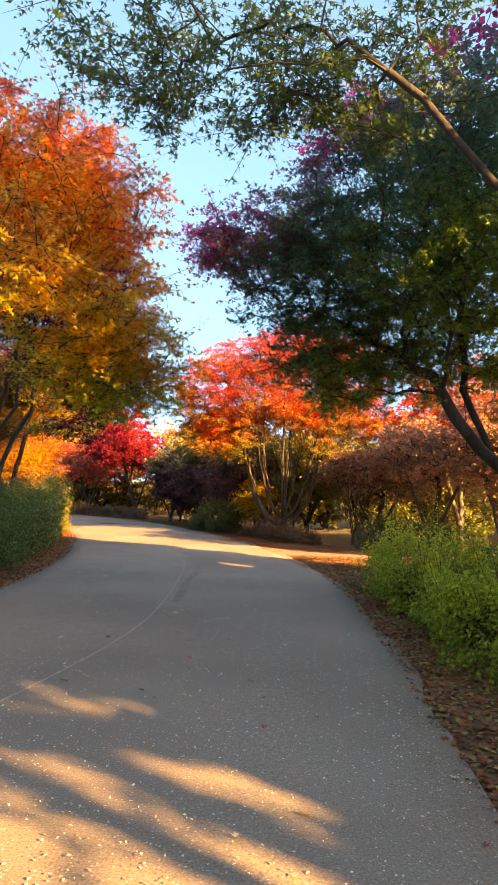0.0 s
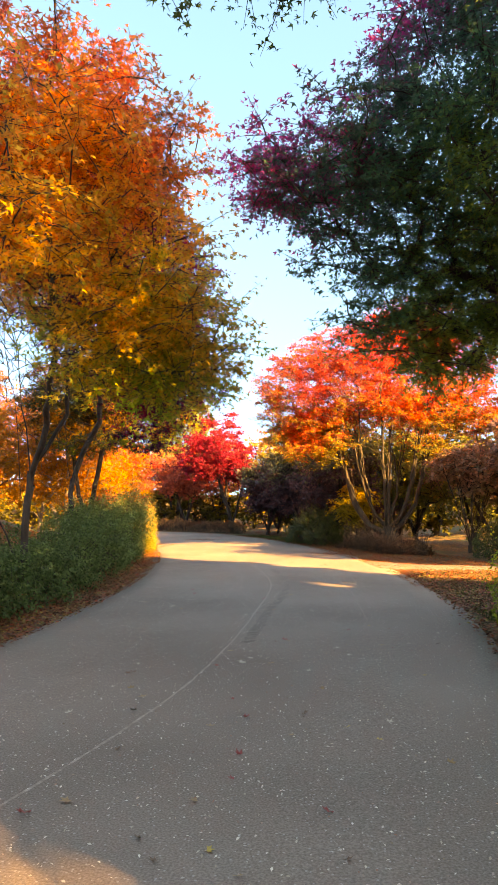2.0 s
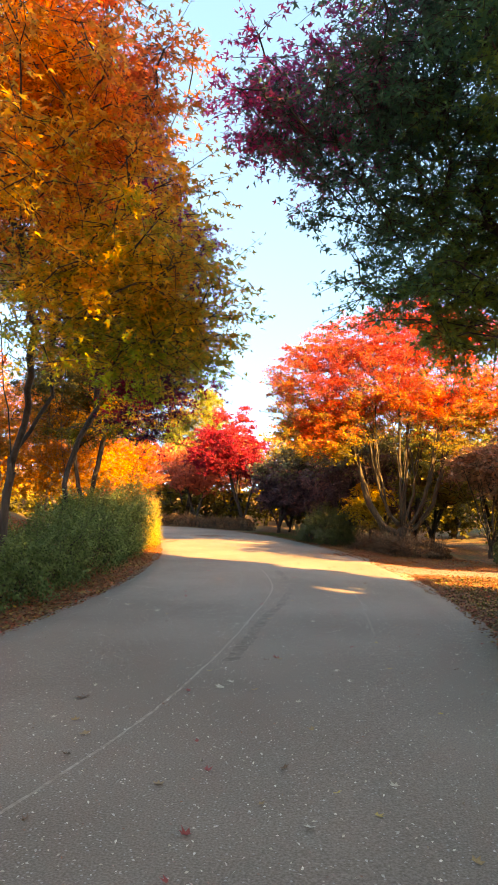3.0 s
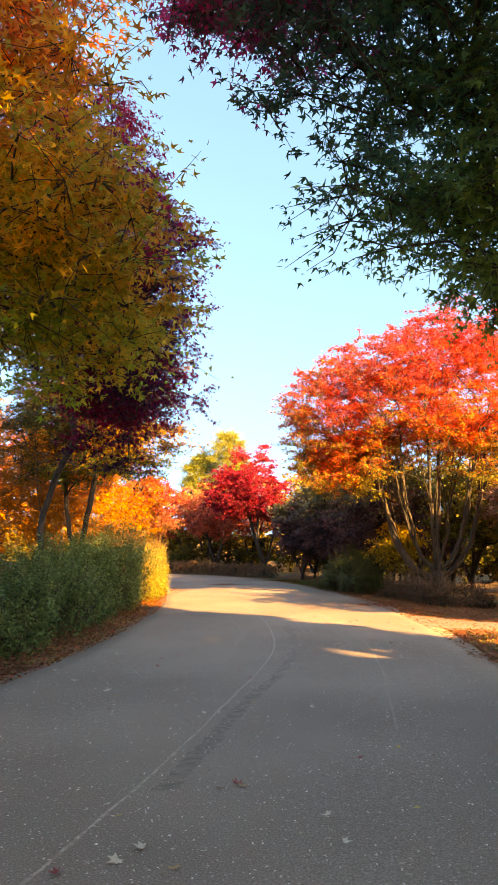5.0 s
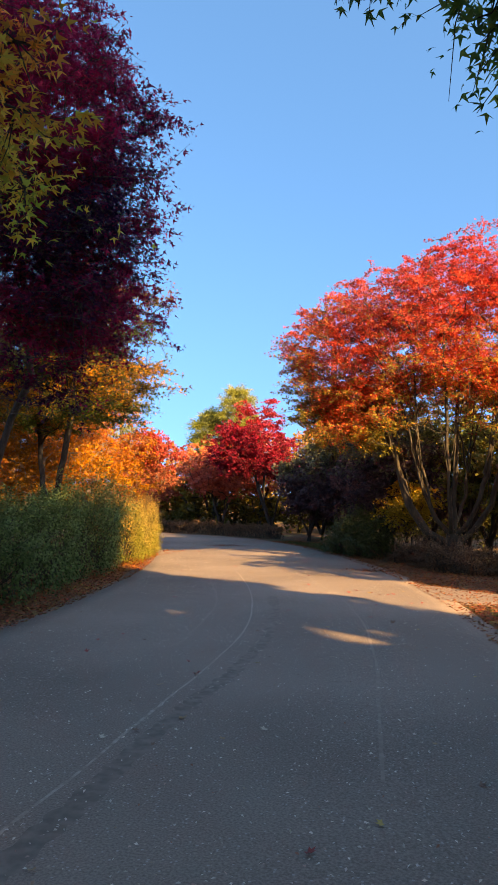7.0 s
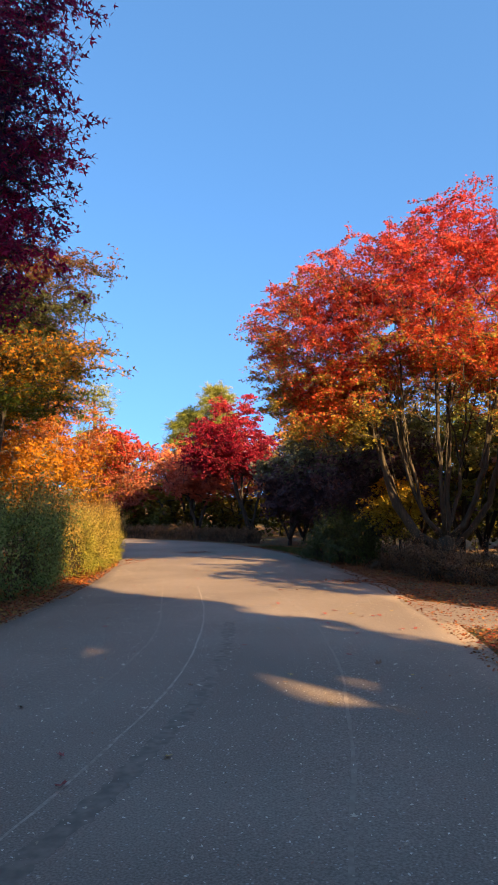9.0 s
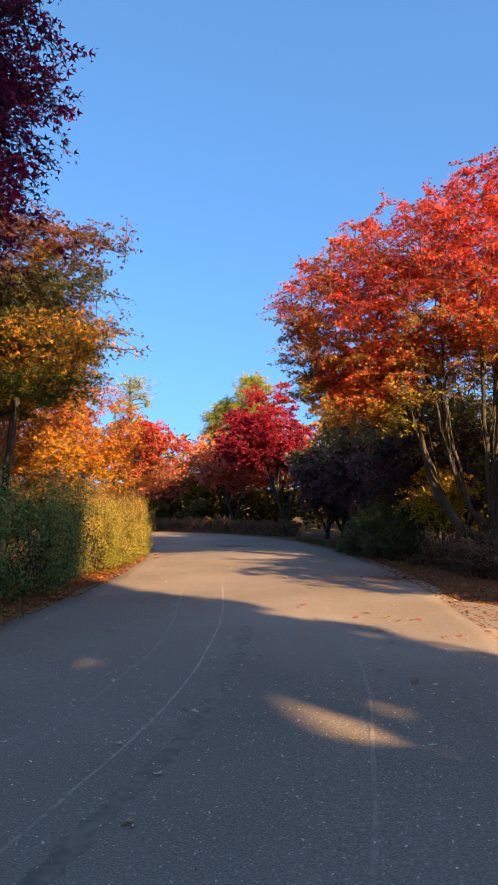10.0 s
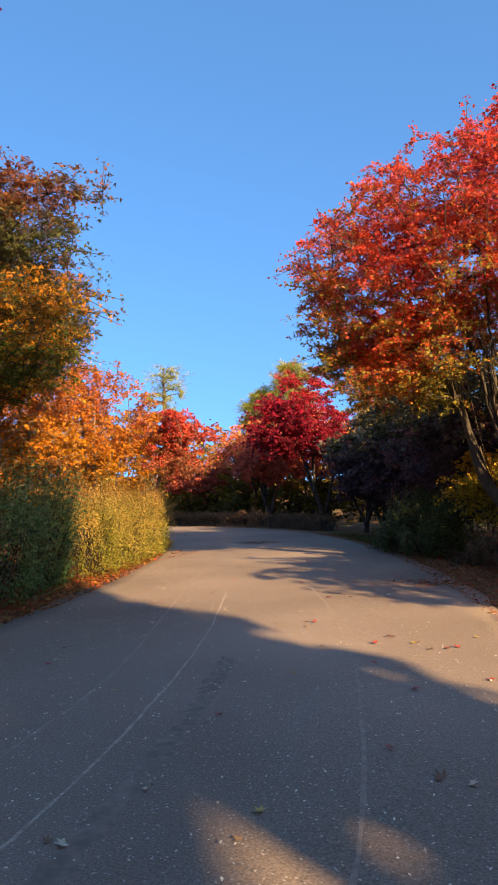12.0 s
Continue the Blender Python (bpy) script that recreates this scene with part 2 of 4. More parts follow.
def grow(rng, stems, clumps, thick, up=0.14, fork=False):
    """Wood that carries every clump: limbs start from the nearest wood and arch out. Gives, for each stem, its tubes."""
    pos, par, sid, run = [], [], [], []
    for s, line in enumerate(stems):
        last, length = -1, 0.0
        line = [np.array(q, float) for q in line]
        if fork and pos:
            # the stem leaves an earlier one at its nearest joint
            last = int(np.argmin(np.linalg.norm(np.array(pos) - line[0], axis=1)))
            length = run[last]
        for a, b in zip(line, line[1:] + [None]):
            steps = 1 if b is None else max(1, int(np.linalg.norm(b - a) / 0.3))
            for k in range(steps):
                q = a if b is None else a + (b - a) * k / steps
                q = q + (rng.normal(size=3) * 0.018 if pos and last >= 0 else 0)
                if last >= 0:
                    length += np.linalg.norm(q - pos[last])
                pos.append(q), par.append(last), sid.append(s), run.append(length)
                last = len(pos) - 1
    first = len(pos)
    order = np.argsort([min(np.linalg.norm(c - q) for q in pos[::3]) for c in clumps])
    ends = []
    for c in clumps[order]:
        arr = np.array(pos)
        d = np.linalg.norm(arr - c, axis=1)
        cost = d * (1 + 0.9 * np.clip((arr[:, 2] - c[2] + 0.1 * d) / np.maximum(d, 0.05), 0, 1)) + 0.12 * np.array(run)
        base = np.array([q[2] for q in arr])
        cost[:first] += np.where(base[:first] < clumps[:, 2].min() * 0.6, 5.0, 0.0)
        j = int(np.argmin(cost))
        a = pos[j]
        n = max(2, int(d[j] / 0.4))
        bend = rng.normal(size=3) * 0.07 * d[j]
        last = j
        for k in range(1, n + 1):
            t = k / n
            q = a + (c - a) * t + np.array((0, 0, up * d[j])) * math.sin(math.pi * t) + bend * math.sin(math.pi * t) + rng.normal(size=3) * 0.02 * (k < n)
            pos.append(q), par.append(last), sid.append(sid[j]), run.append(run[last] + d[j] / n)
            last = len(pos) - 1
        ends.append(last)
    pos, par, sid = np.array(pos), np.array(par), np.array(sid)
    load = np.zeros(len(pos))
    load[ends] += 1.0
    main = np.full(len(pos), -1)
    best = np.zeros(len(pos))
    for i in range(len(pos) - 1, -1, -1):
        load[i] = max(load[i], 0.4)
        if par[i] >= 0:
            load[par[i]] += load[i]
            if load[i] > best[par[i]]:
                best[par[i]], main[par[i]] = load[i], i
    rad = np.maximum(thick * (load / load.max()) ** (0.62 if fork else 0.5), 0.007)
    foot = par < 0
    nxt = np.where(main >= 0, main, np.arange(len(pos)))
    prv = np.where(foot, np.arange(len(pos)), par)
    tan = unit(pos[nxt] - pos[prv] + 1e-6)
    out = []
    for s in range(len(stems)):
        i = np.nonzero((sid == s) & ~foot)[0]
        p = par[i]
        ed = unit(pos[i] - pos[p])
        lead = (main[p] == i)[:, None]
        t0 = np.where(lead, tan[p], ed)
        r0 = np.where(main[p] == i, rad[p], np.minimum(rad[p], rad[i] * 1.3))
        # flare of the root collar
        r0 = r0 * np.where(foot[p], 1.35, 1.0)
        big = rad[i] > 0.03
        out.append(join([tubes(pos[p][m], t0[m], r0[m], pos[i][m], tan[i][m], rad[i][m], k) for m, k in ((big, 8), (~big, 4)) if m.any()]))
    return out


def crown_leaves(rng, clumps, per, spread, flat, shape, size, droop=0.25, tilt=0.45, fine=True):
    """Leafy sprays: from each clump twigs fan out, and leaves stand along them."""
    k = max(4, per // (18 if fine else 22))
    m = len(clumps) * k
    c = np.repeat(clumps, k, 0)
    s = np.repeat(spread * rng.uniform(0.7, 1.3, len(clumps)), k)
    d = unit(rng.normal(size=(m, 3)) * np.array((1, 1, flat)))
    ln = s * rng.uniform(0.55, 1.35, m)
    mid_t = c + d * (ln * 0.5)[:, None] + rng.normal(size=(m, 3)) * 0.03
    mid_t[:, 2] -= droop * 0.2 * ln
    tip = c + d * ln[:, None]
    tip[:, 2] -= droop * 0.75 * ln
    n = len(clumps) * per
    which = rng.integers(0, m, n)
    u = rng.random(n) ** 0.75 * 1.04
    a = np.where((u < 0.5)[:, None], c[which] + (mid_t - c)[which] * (u * 2)[:, None], mid_t[which] + (tip - mid_t)[which] * (u * 2 - 1)[:, None])
    pos = a + rng.normal(size=(n, 3)) * np.array((1, 1, 0.6)) * 0.11 * s[which][:, None]
    nrm = np.array((0, 0, 1.0)) + rng.normal(size=(n, 3)) * tilt
    way = d[which] + rng.normal(size=(n, 3)) * 0.55 + np.array((0, 0, -0.25))
    kinds = shape if isinstance(shape, list) else [shape]
    grown = size * rng.uniform(0.6, 1.25, n)
    v, f = join([leaves(kind, pos[i::len(kinds)], nrm[i::len(kinds)], way[i::len(kinds)], grown[i::len(kinds)]) for i, kind in enumerate(kinds)])
    t1, t2 = unit(mid_t - c + 1e-6), unit(tip - mid_t + 1e-6)
    if not fine:
        return (v, f), tubes(c, t2, np.full(m, 0.007), tip, t2, np.full(m, 0.003), 3)
    tw = join([tubes(c, t1, np.full(m, 0.005), mid_t, t2, np.full(m, 0.0035), 3), tubes(mid_t, t2, np.full(m, 0.0035), tip, t2, np.full(m, 0.0015), 3)])
    return (v, f), tw


def tree(name, label, category, at, stems, blobs, clumps, per, spread, material, bark, shape=MAPLE, size=0.08, thick=0.14, flat=0.4, gap=0.35, seed=1, up=0.14, inner=2.4, droop=0.25, group="", hidden=(), tilt=0.8, fork=False, bare=(), bare_count=0):
    """A tree standing at `at`; stems and crown are given in the place's own metres."""
    rng = np.random.default_rng(seed)
    at = np.array(at, float)
    root = new(name)
    root.location = at
    root.empty_display_size = 0.3
    tagged(root, label, category, group)
    stems = [[np.array(q, float) - at for q in s] for s in stems]
    pts = fill(rng, blobs, clumps, gap, inner, seed * 1.7) - at
    # hidden blobs are crown parts out of view, there only to throw shade
    far = fill(rng, hidden, clumps // 4, gap, inner, seed * 1.3) - at if hidden else np.zeros((0, 3))
    twigs = fill(rng, bare, bare_count, 0.6, 1.5, seed * 0.9) - at if bare else np.zeros((0, 3))
    wood = grow(rng, stems, np.concatenate([pts, far, twigs]), thick, up, fork)
    (lv, lf), (tv, tf) = crown_leaves(rng, pts, per, spread, flat, shape, size, droop, tilt, isinstance(shape, list) and len(shape) > 3)
    if hidden:
        lv, lf = join([(lv, lf), crown_leaves(rng, far, 60, spread * 1.2, flat, WIDE, 0.11, droop, 0.45, False)[0]])
    for i, w in enumerate(wood):
        part("trunk" if i == 0 else "stem", mesh_of("trunk", *w, bark, True), root)
    tagged(part("branchwork", mesh_of("branchwork", tv, tf, bark), root), kind="stuff")
    part("crown", mesh_of("crown", lv, lf, material), root)
    return root


def bend_line(points, n):
    """A smooth line through the points."""
    p = np.array(points, float)
    d = np.concatenate([[0], np.cumsum(np.linalg.norm(np.diff(p, axis=0), axis=1))])
    q = np.linspace(0, d[-1], n)
    line = np.stack([np.interp(q, d, p[:, i]) for i in range(p.shape[1])], 1)
    w = max(1, n // 24)
    for _ in range(3):
        pad = np.concatenate([np.repeat(line[:1], w, 0), line, np.repeat(line[-1:], w, 0)])
        ker = np.ones(2 * w + 1) / (2 * w + 1)
        sm = np.stack([np.convolve(pad[:, i], ker, "valid") for i in range(p.shape[1])], 1)
        sm[0], sm[-1] = line[0], line[-1]
        line = sm
    return line


# ---- road and ground ----
LEFT = [(-3.5, -14), (-3.6, 0), (-3.75, 8), (-3.85, 12), (-4.25, 16), (-5.1, 19.6), (-6.0, 23), (-7.7, 28), (-10.6, 34.5), (-13.2, 38.6), (-17.5, 41.2), (-25, 42.8), (-36, 43.6)]
RIGHT = [(0.9, -14), (1.15, 0), (1.4, 4.5), (1.7, 8), (1.85, 11.5), (1.7, 14.5), (1.3, 18), (0.6, 21.5), (-0.8, 26), (-3.0, 32), (-5.6, 37.5), (-8.9, 42.0), (-13.6, 45.4), (-21, 47.8), (-36, 49.4)]
NL = 260
left_line, right_line = bend_line(LEFT, NL), bend_line(RIGHT, NL)


def edge_x(line, y):
    return np.interp(y, line[:, 1], line[:, 0])


def sstep(a, b, x):
    t = np.clip((x - a) / (b - a), 0, 1)
    return t * t * (3 - 2 * t)


# a narrow path that leaves the road on the right: its middle line and half width
SPUR = np.array([(0.0, 20.4), (0.9, 20.1), (1.6, 19.55), (3.0, 19.4), (5.0, 19.6), (7.0, 20.0), (9.5, 20.6)])


def on_spur(x, y, more=0.0):
    mid = np.interp(x, SPUR[:, 0], SPUR[:, 1])
    half = np.interp(x, [0.0, 0.9, 1.6, 3.0, 9.5], [1.6, 1.25, 0.78, 0.72, 0.7])
    return (np.abs(y - mid) < half + more) & (x > -1.0) & (x < 9.5)


def ground_z(x, y):
    x, y = np.asarray(x, float), np.asarray(y, float)
    dl = edge_x(left_line, np.minimum(y, 38)) - x
    dr = x - edge_x(right_line, np.minimum(y, 40))
    z = 1.3 * sstep(2.4, 8.0, dl) * sstep(44, 30, y) + 2.0 * sstep(9, 30, dl)
    z = z + 1.0 * sstep(1.0, 3.6, dr) * sstep(16.5, 12.5, y) - 0.25 * sstep(4, 9, dr) * sstep(16, 22, y)
    z = z + 3.0 * sstep(50, 66, y) + 2.2 * sstep(9, 26, dr) * sstep(16, 26, y)
    onroad = np.where((dl < 0.25) & (dr < 0.25), 1.0, 0.0)
    z = z + 0.03 * np.sin(x * 2.1 + y) * np.cos(y * 1.7 - x) * (1 - onroad) * (1 - on_spur(x, y, 0.45)) * sstep(0.2, 0.8, np.maximum(dl, dr))
    return z


def build_ground():
    far = np.array([30, 60, 120, 300, 700, 1500.0])
    xs = np.concatenate([-35 - far[::-1], np.arange(-35, 30, 0.35), 30 + far])
    ys = np.concatenate([-25 - far[::-1], np.arange(-25, 62, 0.45), 62 + far])
    X, Y = np.meshgrid(xs, ys)
    Z = ground_z(X, Y) - 0.02
    v = np.stack([X, Y, Z], -1).reshape(-1, 3)
    nx, ny = len(xs), len(ys)
    i = (np.arange(ny - 1)[:, None] * nx + np.arange(nx - 1)[None]).ravel()
    f = np.stack([i, i + 1, i + nx + 1, i + nx], 1)
    ob = new("ground", mesh_of("ground", v, f, GROUND, True))
    return tagged(ob, "brown earth with leaf litter and thin grass", "ground", kind="structure")


ground = build_ground()


def build_road():
    rng = np.random.default_rng(5)
    nc = 14
    t = np.linspace(0, 1, nc)
    jl = np.convolve(rng.normal(size=NL), np.ones(3) / 3, "same") * 0.05
    jr = np.convolve(rng.normal(size=NL), np.ones(3) / 3, "same") * 0.05
    L, R = left_line.copy(), right_line.copy()
    L[:, 0] -= jl
    R[:, 0] += jr
    P = L[:, None] * (1 - t)[None, :, None] + R[:, None] * t[None, :, None]
    Z = np.broadcast_to(0.004 + 0.02 * np.sin(np.pi * t)[None], P.shape[:2])
    top = np.concatenate([P, Z[..., None]], -1)
    a, b = top[:, :1].copy(), top[:, -1:].copy()
    a[..., 2] = b[..., 2] = -0.12
    a[..., 0] -= 0.05
    b[..., 0] += 0.05
    g = np.concatenate([a, top, b], 1)
    w = nc + 2
    i = (np.arange(NL - 1)[:, None] * w + np.arange(w - 1)[None]).ravel()
    f = np.stack([i, i + 1, i + w + 1, i + w], 1)
    ob = new("road", mesh_of("road", g.reshape(-1, 3), f, ASPHALT, True))
    return tagged(ob, "worn grey asphalt park road with scattered leaves", "road", kind="structure")


road = build_road()


def build_spur():
    rng = np.random.default_rng(15)
    n, nc = 60, 8
    x = np.linspace(0.2, 9.5, n)
    mid = bend_line(SPUR, 80)
    y = np.interp(x, mid[:, 0], mid[:, 1])
    half = np.interp(x, [0.0, 0.9, 1.6, 3.0, 9.5], [1.6, 1.25, 0.78, 0.72, 0.7])
    rough = np.convolve(rng.normal(size=n), np.ones(3) / 3, "same") * 0.05
    t = np.linspace(-1, 1, nc)
    X = np.repeat(x[:, None], nc, 1)
    Y = y[:, None] + t[None] * (half + rough)[:, None]
    Z = ground_z(X, Y) + 0.007
    Z[:, [0, -1]] -= 0.05
    i = (np.arange(n - 1)[:, None] * nc + np.arange(nc - 1)[None]).ravel()
    f = np.stack([i, i + nc, i + nc + 1, i + 1], 1)
    ob = new("side_path", mesh_of("side_path", np.stack([X, Y, Z], -1).reshape(-1, 3), f, ASPHALT, True))
    return tagged(ob, "narrow asphalt path leaving the road under the fiery maple", "path", kind="structure")


build_spur()


def road_z(x, y):
    l, r = edge_x(left_line, y), edge_x(right_line, y)
    return 0.004 + 0.02 * np.sin(np.pi * np.clip((x - l) / (r - l), 0, 1))


def seam(points, width, n=90, seed=0, material=None):
    rng = np.random.default_rng(seed)
    p = bend_line(points, n)
    d = unit(np.gradient(p, axis=0))
    s = np.stack([d[:, 1], -d[:, 0]], 1)
    w = width * (0.5 + 0.5 * rng.random(n))[:, None]
    wob = (np.convolve(rng.normal(size=n), np.ones(5) / 5, "same") * 0.012)[:, None]
    a, b = p - s * w / 2 + s * wob, p + s * w / 2 + s * wob
    v = np.concatenate([np.c_[a, road_z(a[:, 0], a[:, 1]) + 0.0015], np.c_[b, road_z(b[:, 0], b[:, 1]) + 0.0015]])
    i = np.arange(n - 1)
    f = np.stack([i, i + n, i + n + 1, i + 1], 1)
    return part("seam", mesh_of("seam", v, f, material or SEAM), road, "thin pale worn line along the asphalt")


seam([(-2.2, 3.0), (-1.47, 6.15), (-1.2, 7.9), (-1.19, 10.4), (-1.38, 15.2), (-1.74, 17), (-2.41, 19.5), (-3.53, 22.6)], 0.027, 220, 1)
seam([(0.3, 11.6), (0.18, 13.2), (0.02, 14.8), (-0.2, 16.4), (-0.66, 18.4), (-1.79, 21.8), (-3.0, 24.5)], 0.032, 90, 2, FAINT)
seam([(-1.9, 14.5), (-2.15, 16.2), (-2.5, 17.9), (-4.95, 24.6)], 0.03, 90, 3, FAINT)
seam([(-1.02, 9.9), (-1.05, 11.2), (-1.1, 12.4), (-1.05, 13.5), (-1.12, 15.1), (-1.4, 16.9), (-1.85, 18.7)], 0.17, 160, 4, TAR)
seam([(-0.95, 16.5), (-0.6, 16.35), (-0.25, 16.42)], 0.006, 40, 5, TAR)
seam([(-1.5, 11.6), (-1.9, 11.9), (-2.5, 12.05), (-3.3, 12.5)], 0.006, 60, 6, TAR)

# ---- trees on the left bank ----
M_OLIVE = leaf_mat("olive_to_orange_maple_leaf", [(0.0, (0.12, 0.19, 0.025)), (0.18, (0.2, 0.2, 0.03)), (0.33, (0.4, 0.235, 0.034)), (0.47, (0.42, 0.18, 0.03)), (0.66, (0.42, 0.125, 0.026)), (1.0, (0.38, 0.06, 0.03))], 2.2, 7.2, 0.42, 0.25, glow=0.8, gain=2.75, spec=0.12)
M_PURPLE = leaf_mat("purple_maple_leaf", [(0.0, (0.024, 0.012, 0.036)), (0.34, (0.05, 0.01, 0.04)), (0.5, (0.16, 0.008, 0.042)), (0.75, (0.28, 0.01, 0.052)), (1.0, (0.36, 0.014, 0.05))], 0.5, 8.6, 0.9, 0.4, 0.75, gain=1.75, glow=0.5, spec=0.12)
M_MIXED = leaf_mat("green_orange_maple_leaf", [(0.0, (0.06, 0.09, 0.02)), (0.37, (0.08, 0.115, 0.022)), (0.43, (0.5, 0.24, 0.025)), (0.5, (0.5, 0.17, 0.025)), (0.54, (0.09, 0.105, 0.03)), (0.7, (0.1, 0.095, 0.035)), (0.82, (0.24, 0.08, 0.03)), (1.0, (0.22, 0.065, 0.035))], 1.6, 6.6, 0.15, 0.16, gain=1.5, glow=0.45, spec=0.12)
M_ORANGE = leaf_mat("bright_orange_leaf", [(0.0, (0.34, 0.15, 0.02)), (0.3, (0.55, 0.235, 0.025)), (0.62, (0.55, 0.165, 0.025)), (1.0, (0.5, 0.12, 0.05))], 0.8, 5.6, 0.6, 0.35, gain=1.3, spec=0.15)
M_RED = leaf_mat("scarlet_leaf", [(0.0, (0.3, 0.13, 0.06)), (0.42, (0.42, 0.13, 0.06)), (0.6, (0.52, 0.07, 0.045)), (1.0, (0.6, 0.06, 0.04))], 1.0, 5.4, 0.4, 0.3, gain=1.35, spec=0.15)
M_FIRE = leaf_mat("fiery_maple_leaf", [(0.0, (0.17, 0.15, 0.035)), (0.22, (0.32, 0.25, 0.045)), (0.32, (0.46, 0.24, 0.045)), (0.41, (0.58, 0.115, 0.05)), (0.6, (0.6, 0.08, 0.04)), (1.0, (0.55, 0.055, 0.045))], 2.2, 8.0, 0.6, 0.5, 0.7, gain=1.7, glow=0.5, spec=0.15)
# crimson runs darker towards the bottom of the crown
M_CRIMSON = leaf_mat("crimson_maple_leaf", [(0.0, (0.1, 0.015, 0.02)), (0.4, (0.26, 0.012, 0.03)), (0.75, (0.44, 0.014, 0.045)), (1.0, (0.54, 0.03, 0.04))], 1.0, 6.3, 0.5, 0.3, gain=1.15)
M_GREEN = leaf_mat("dark_green_maple_leaf", [(0.0, (0.085, 0.115, 0.02)), (0.3, (0.045, 0.09, 0.025)), (0.52, (0.02, 0.07, 0.042)), (0.78, (0.035, 0.05, 0.045)), (0.88, (0.18, 0.018, 0.07)), (1.0, (0.36, 0.025, 0.1))], -5.0, -9.95, 0.3, 0.25, 0.7, axis=(1, 0, -1), gain=4.2, glow=0.5, spec=0.06, rough=0.75)
M_DARKG = leaf_mat("shaded_green_maple_leaf", [(0.0, (0.03, 0.06, 0.025)), (0.6, (0.045, 0.075, 0.025)), (1.0, (0.09, 0.1, 0.02))], 3.0, 9.0, 0.6, 0.3, gain=3.4, glow=0.45)
# purple-brown, darker towards the bottom
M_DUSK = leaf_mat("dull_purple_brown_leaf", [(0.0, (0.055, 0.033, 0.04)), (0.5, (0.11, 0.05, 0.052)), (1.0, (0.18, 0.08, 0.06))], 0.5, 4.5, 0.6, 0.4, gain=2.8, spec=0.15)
M_ROSE = leaf_mat("dusty_rose_brown_leaf", [(0.0, (0.12, 0.1, 0.05)), (0.45, (0.2, 0.115, 0.075)), (1.0, (0.32, 0.15, 0.1))], 0.5, 4.8, 0.7, 0.4, gain=2.5, spec=0.15)
M_RUST = leaf_mat("rust_red_leaf", [(0.0, (0.17, 0.055, 0.04)), (0.5, (0.32, 0.07, 0.045)), (1.0, (0.46, 0.14, 0.055))], 0.8, 5.5, 0.5, 0.35, gain=2.5, spec=0.15)
M_WOODS = leaf_mat("mixed_woodland_leaf", [(0.0, (0.1, 0.11, 0.03)), (0.3, (0.16, 0.15, 0.04)), (0.55, (0.28, 0.16, 0.03)), (0.8, (0.28, 0.09, 0.03)), (1.0, (0.18, 0.055, 0.04))], 0.0, 9.0, 0.9, 0.35, 0.35, gain=2.6, spec=0.15)
# dark purple-brown low down, giving way to dull olive above
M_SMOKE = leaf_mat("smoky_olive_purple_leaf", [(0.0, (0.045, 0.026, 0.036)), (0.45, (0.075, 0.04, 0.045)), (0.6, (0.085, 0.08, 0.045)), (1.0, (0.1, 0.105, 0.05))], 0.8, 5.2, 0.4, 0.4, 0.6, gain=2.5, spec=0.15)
M_PINE = leaf_mat("yellow_green_needles", [(0.0, (0.12, 0.14, 0.02)), (1.0, (0.34, 0.32, 0.06))], 2.0, 12.0, 0.5, 0.4, gain=1.6)
M_AMBER = leaf_mat("amber_undergrowth_leaf", [(0.0, (0.09, 0.085, 0.018)), (0.5, (0.22, 0.16, 0.022)), (1.0, (0.36, 0.18, 0.025))], 0.5, 4.0, 0.5, 0.4, gain=1.2, spec=0.15)


def gz(x, y):
    return float(ground_z(x, y))


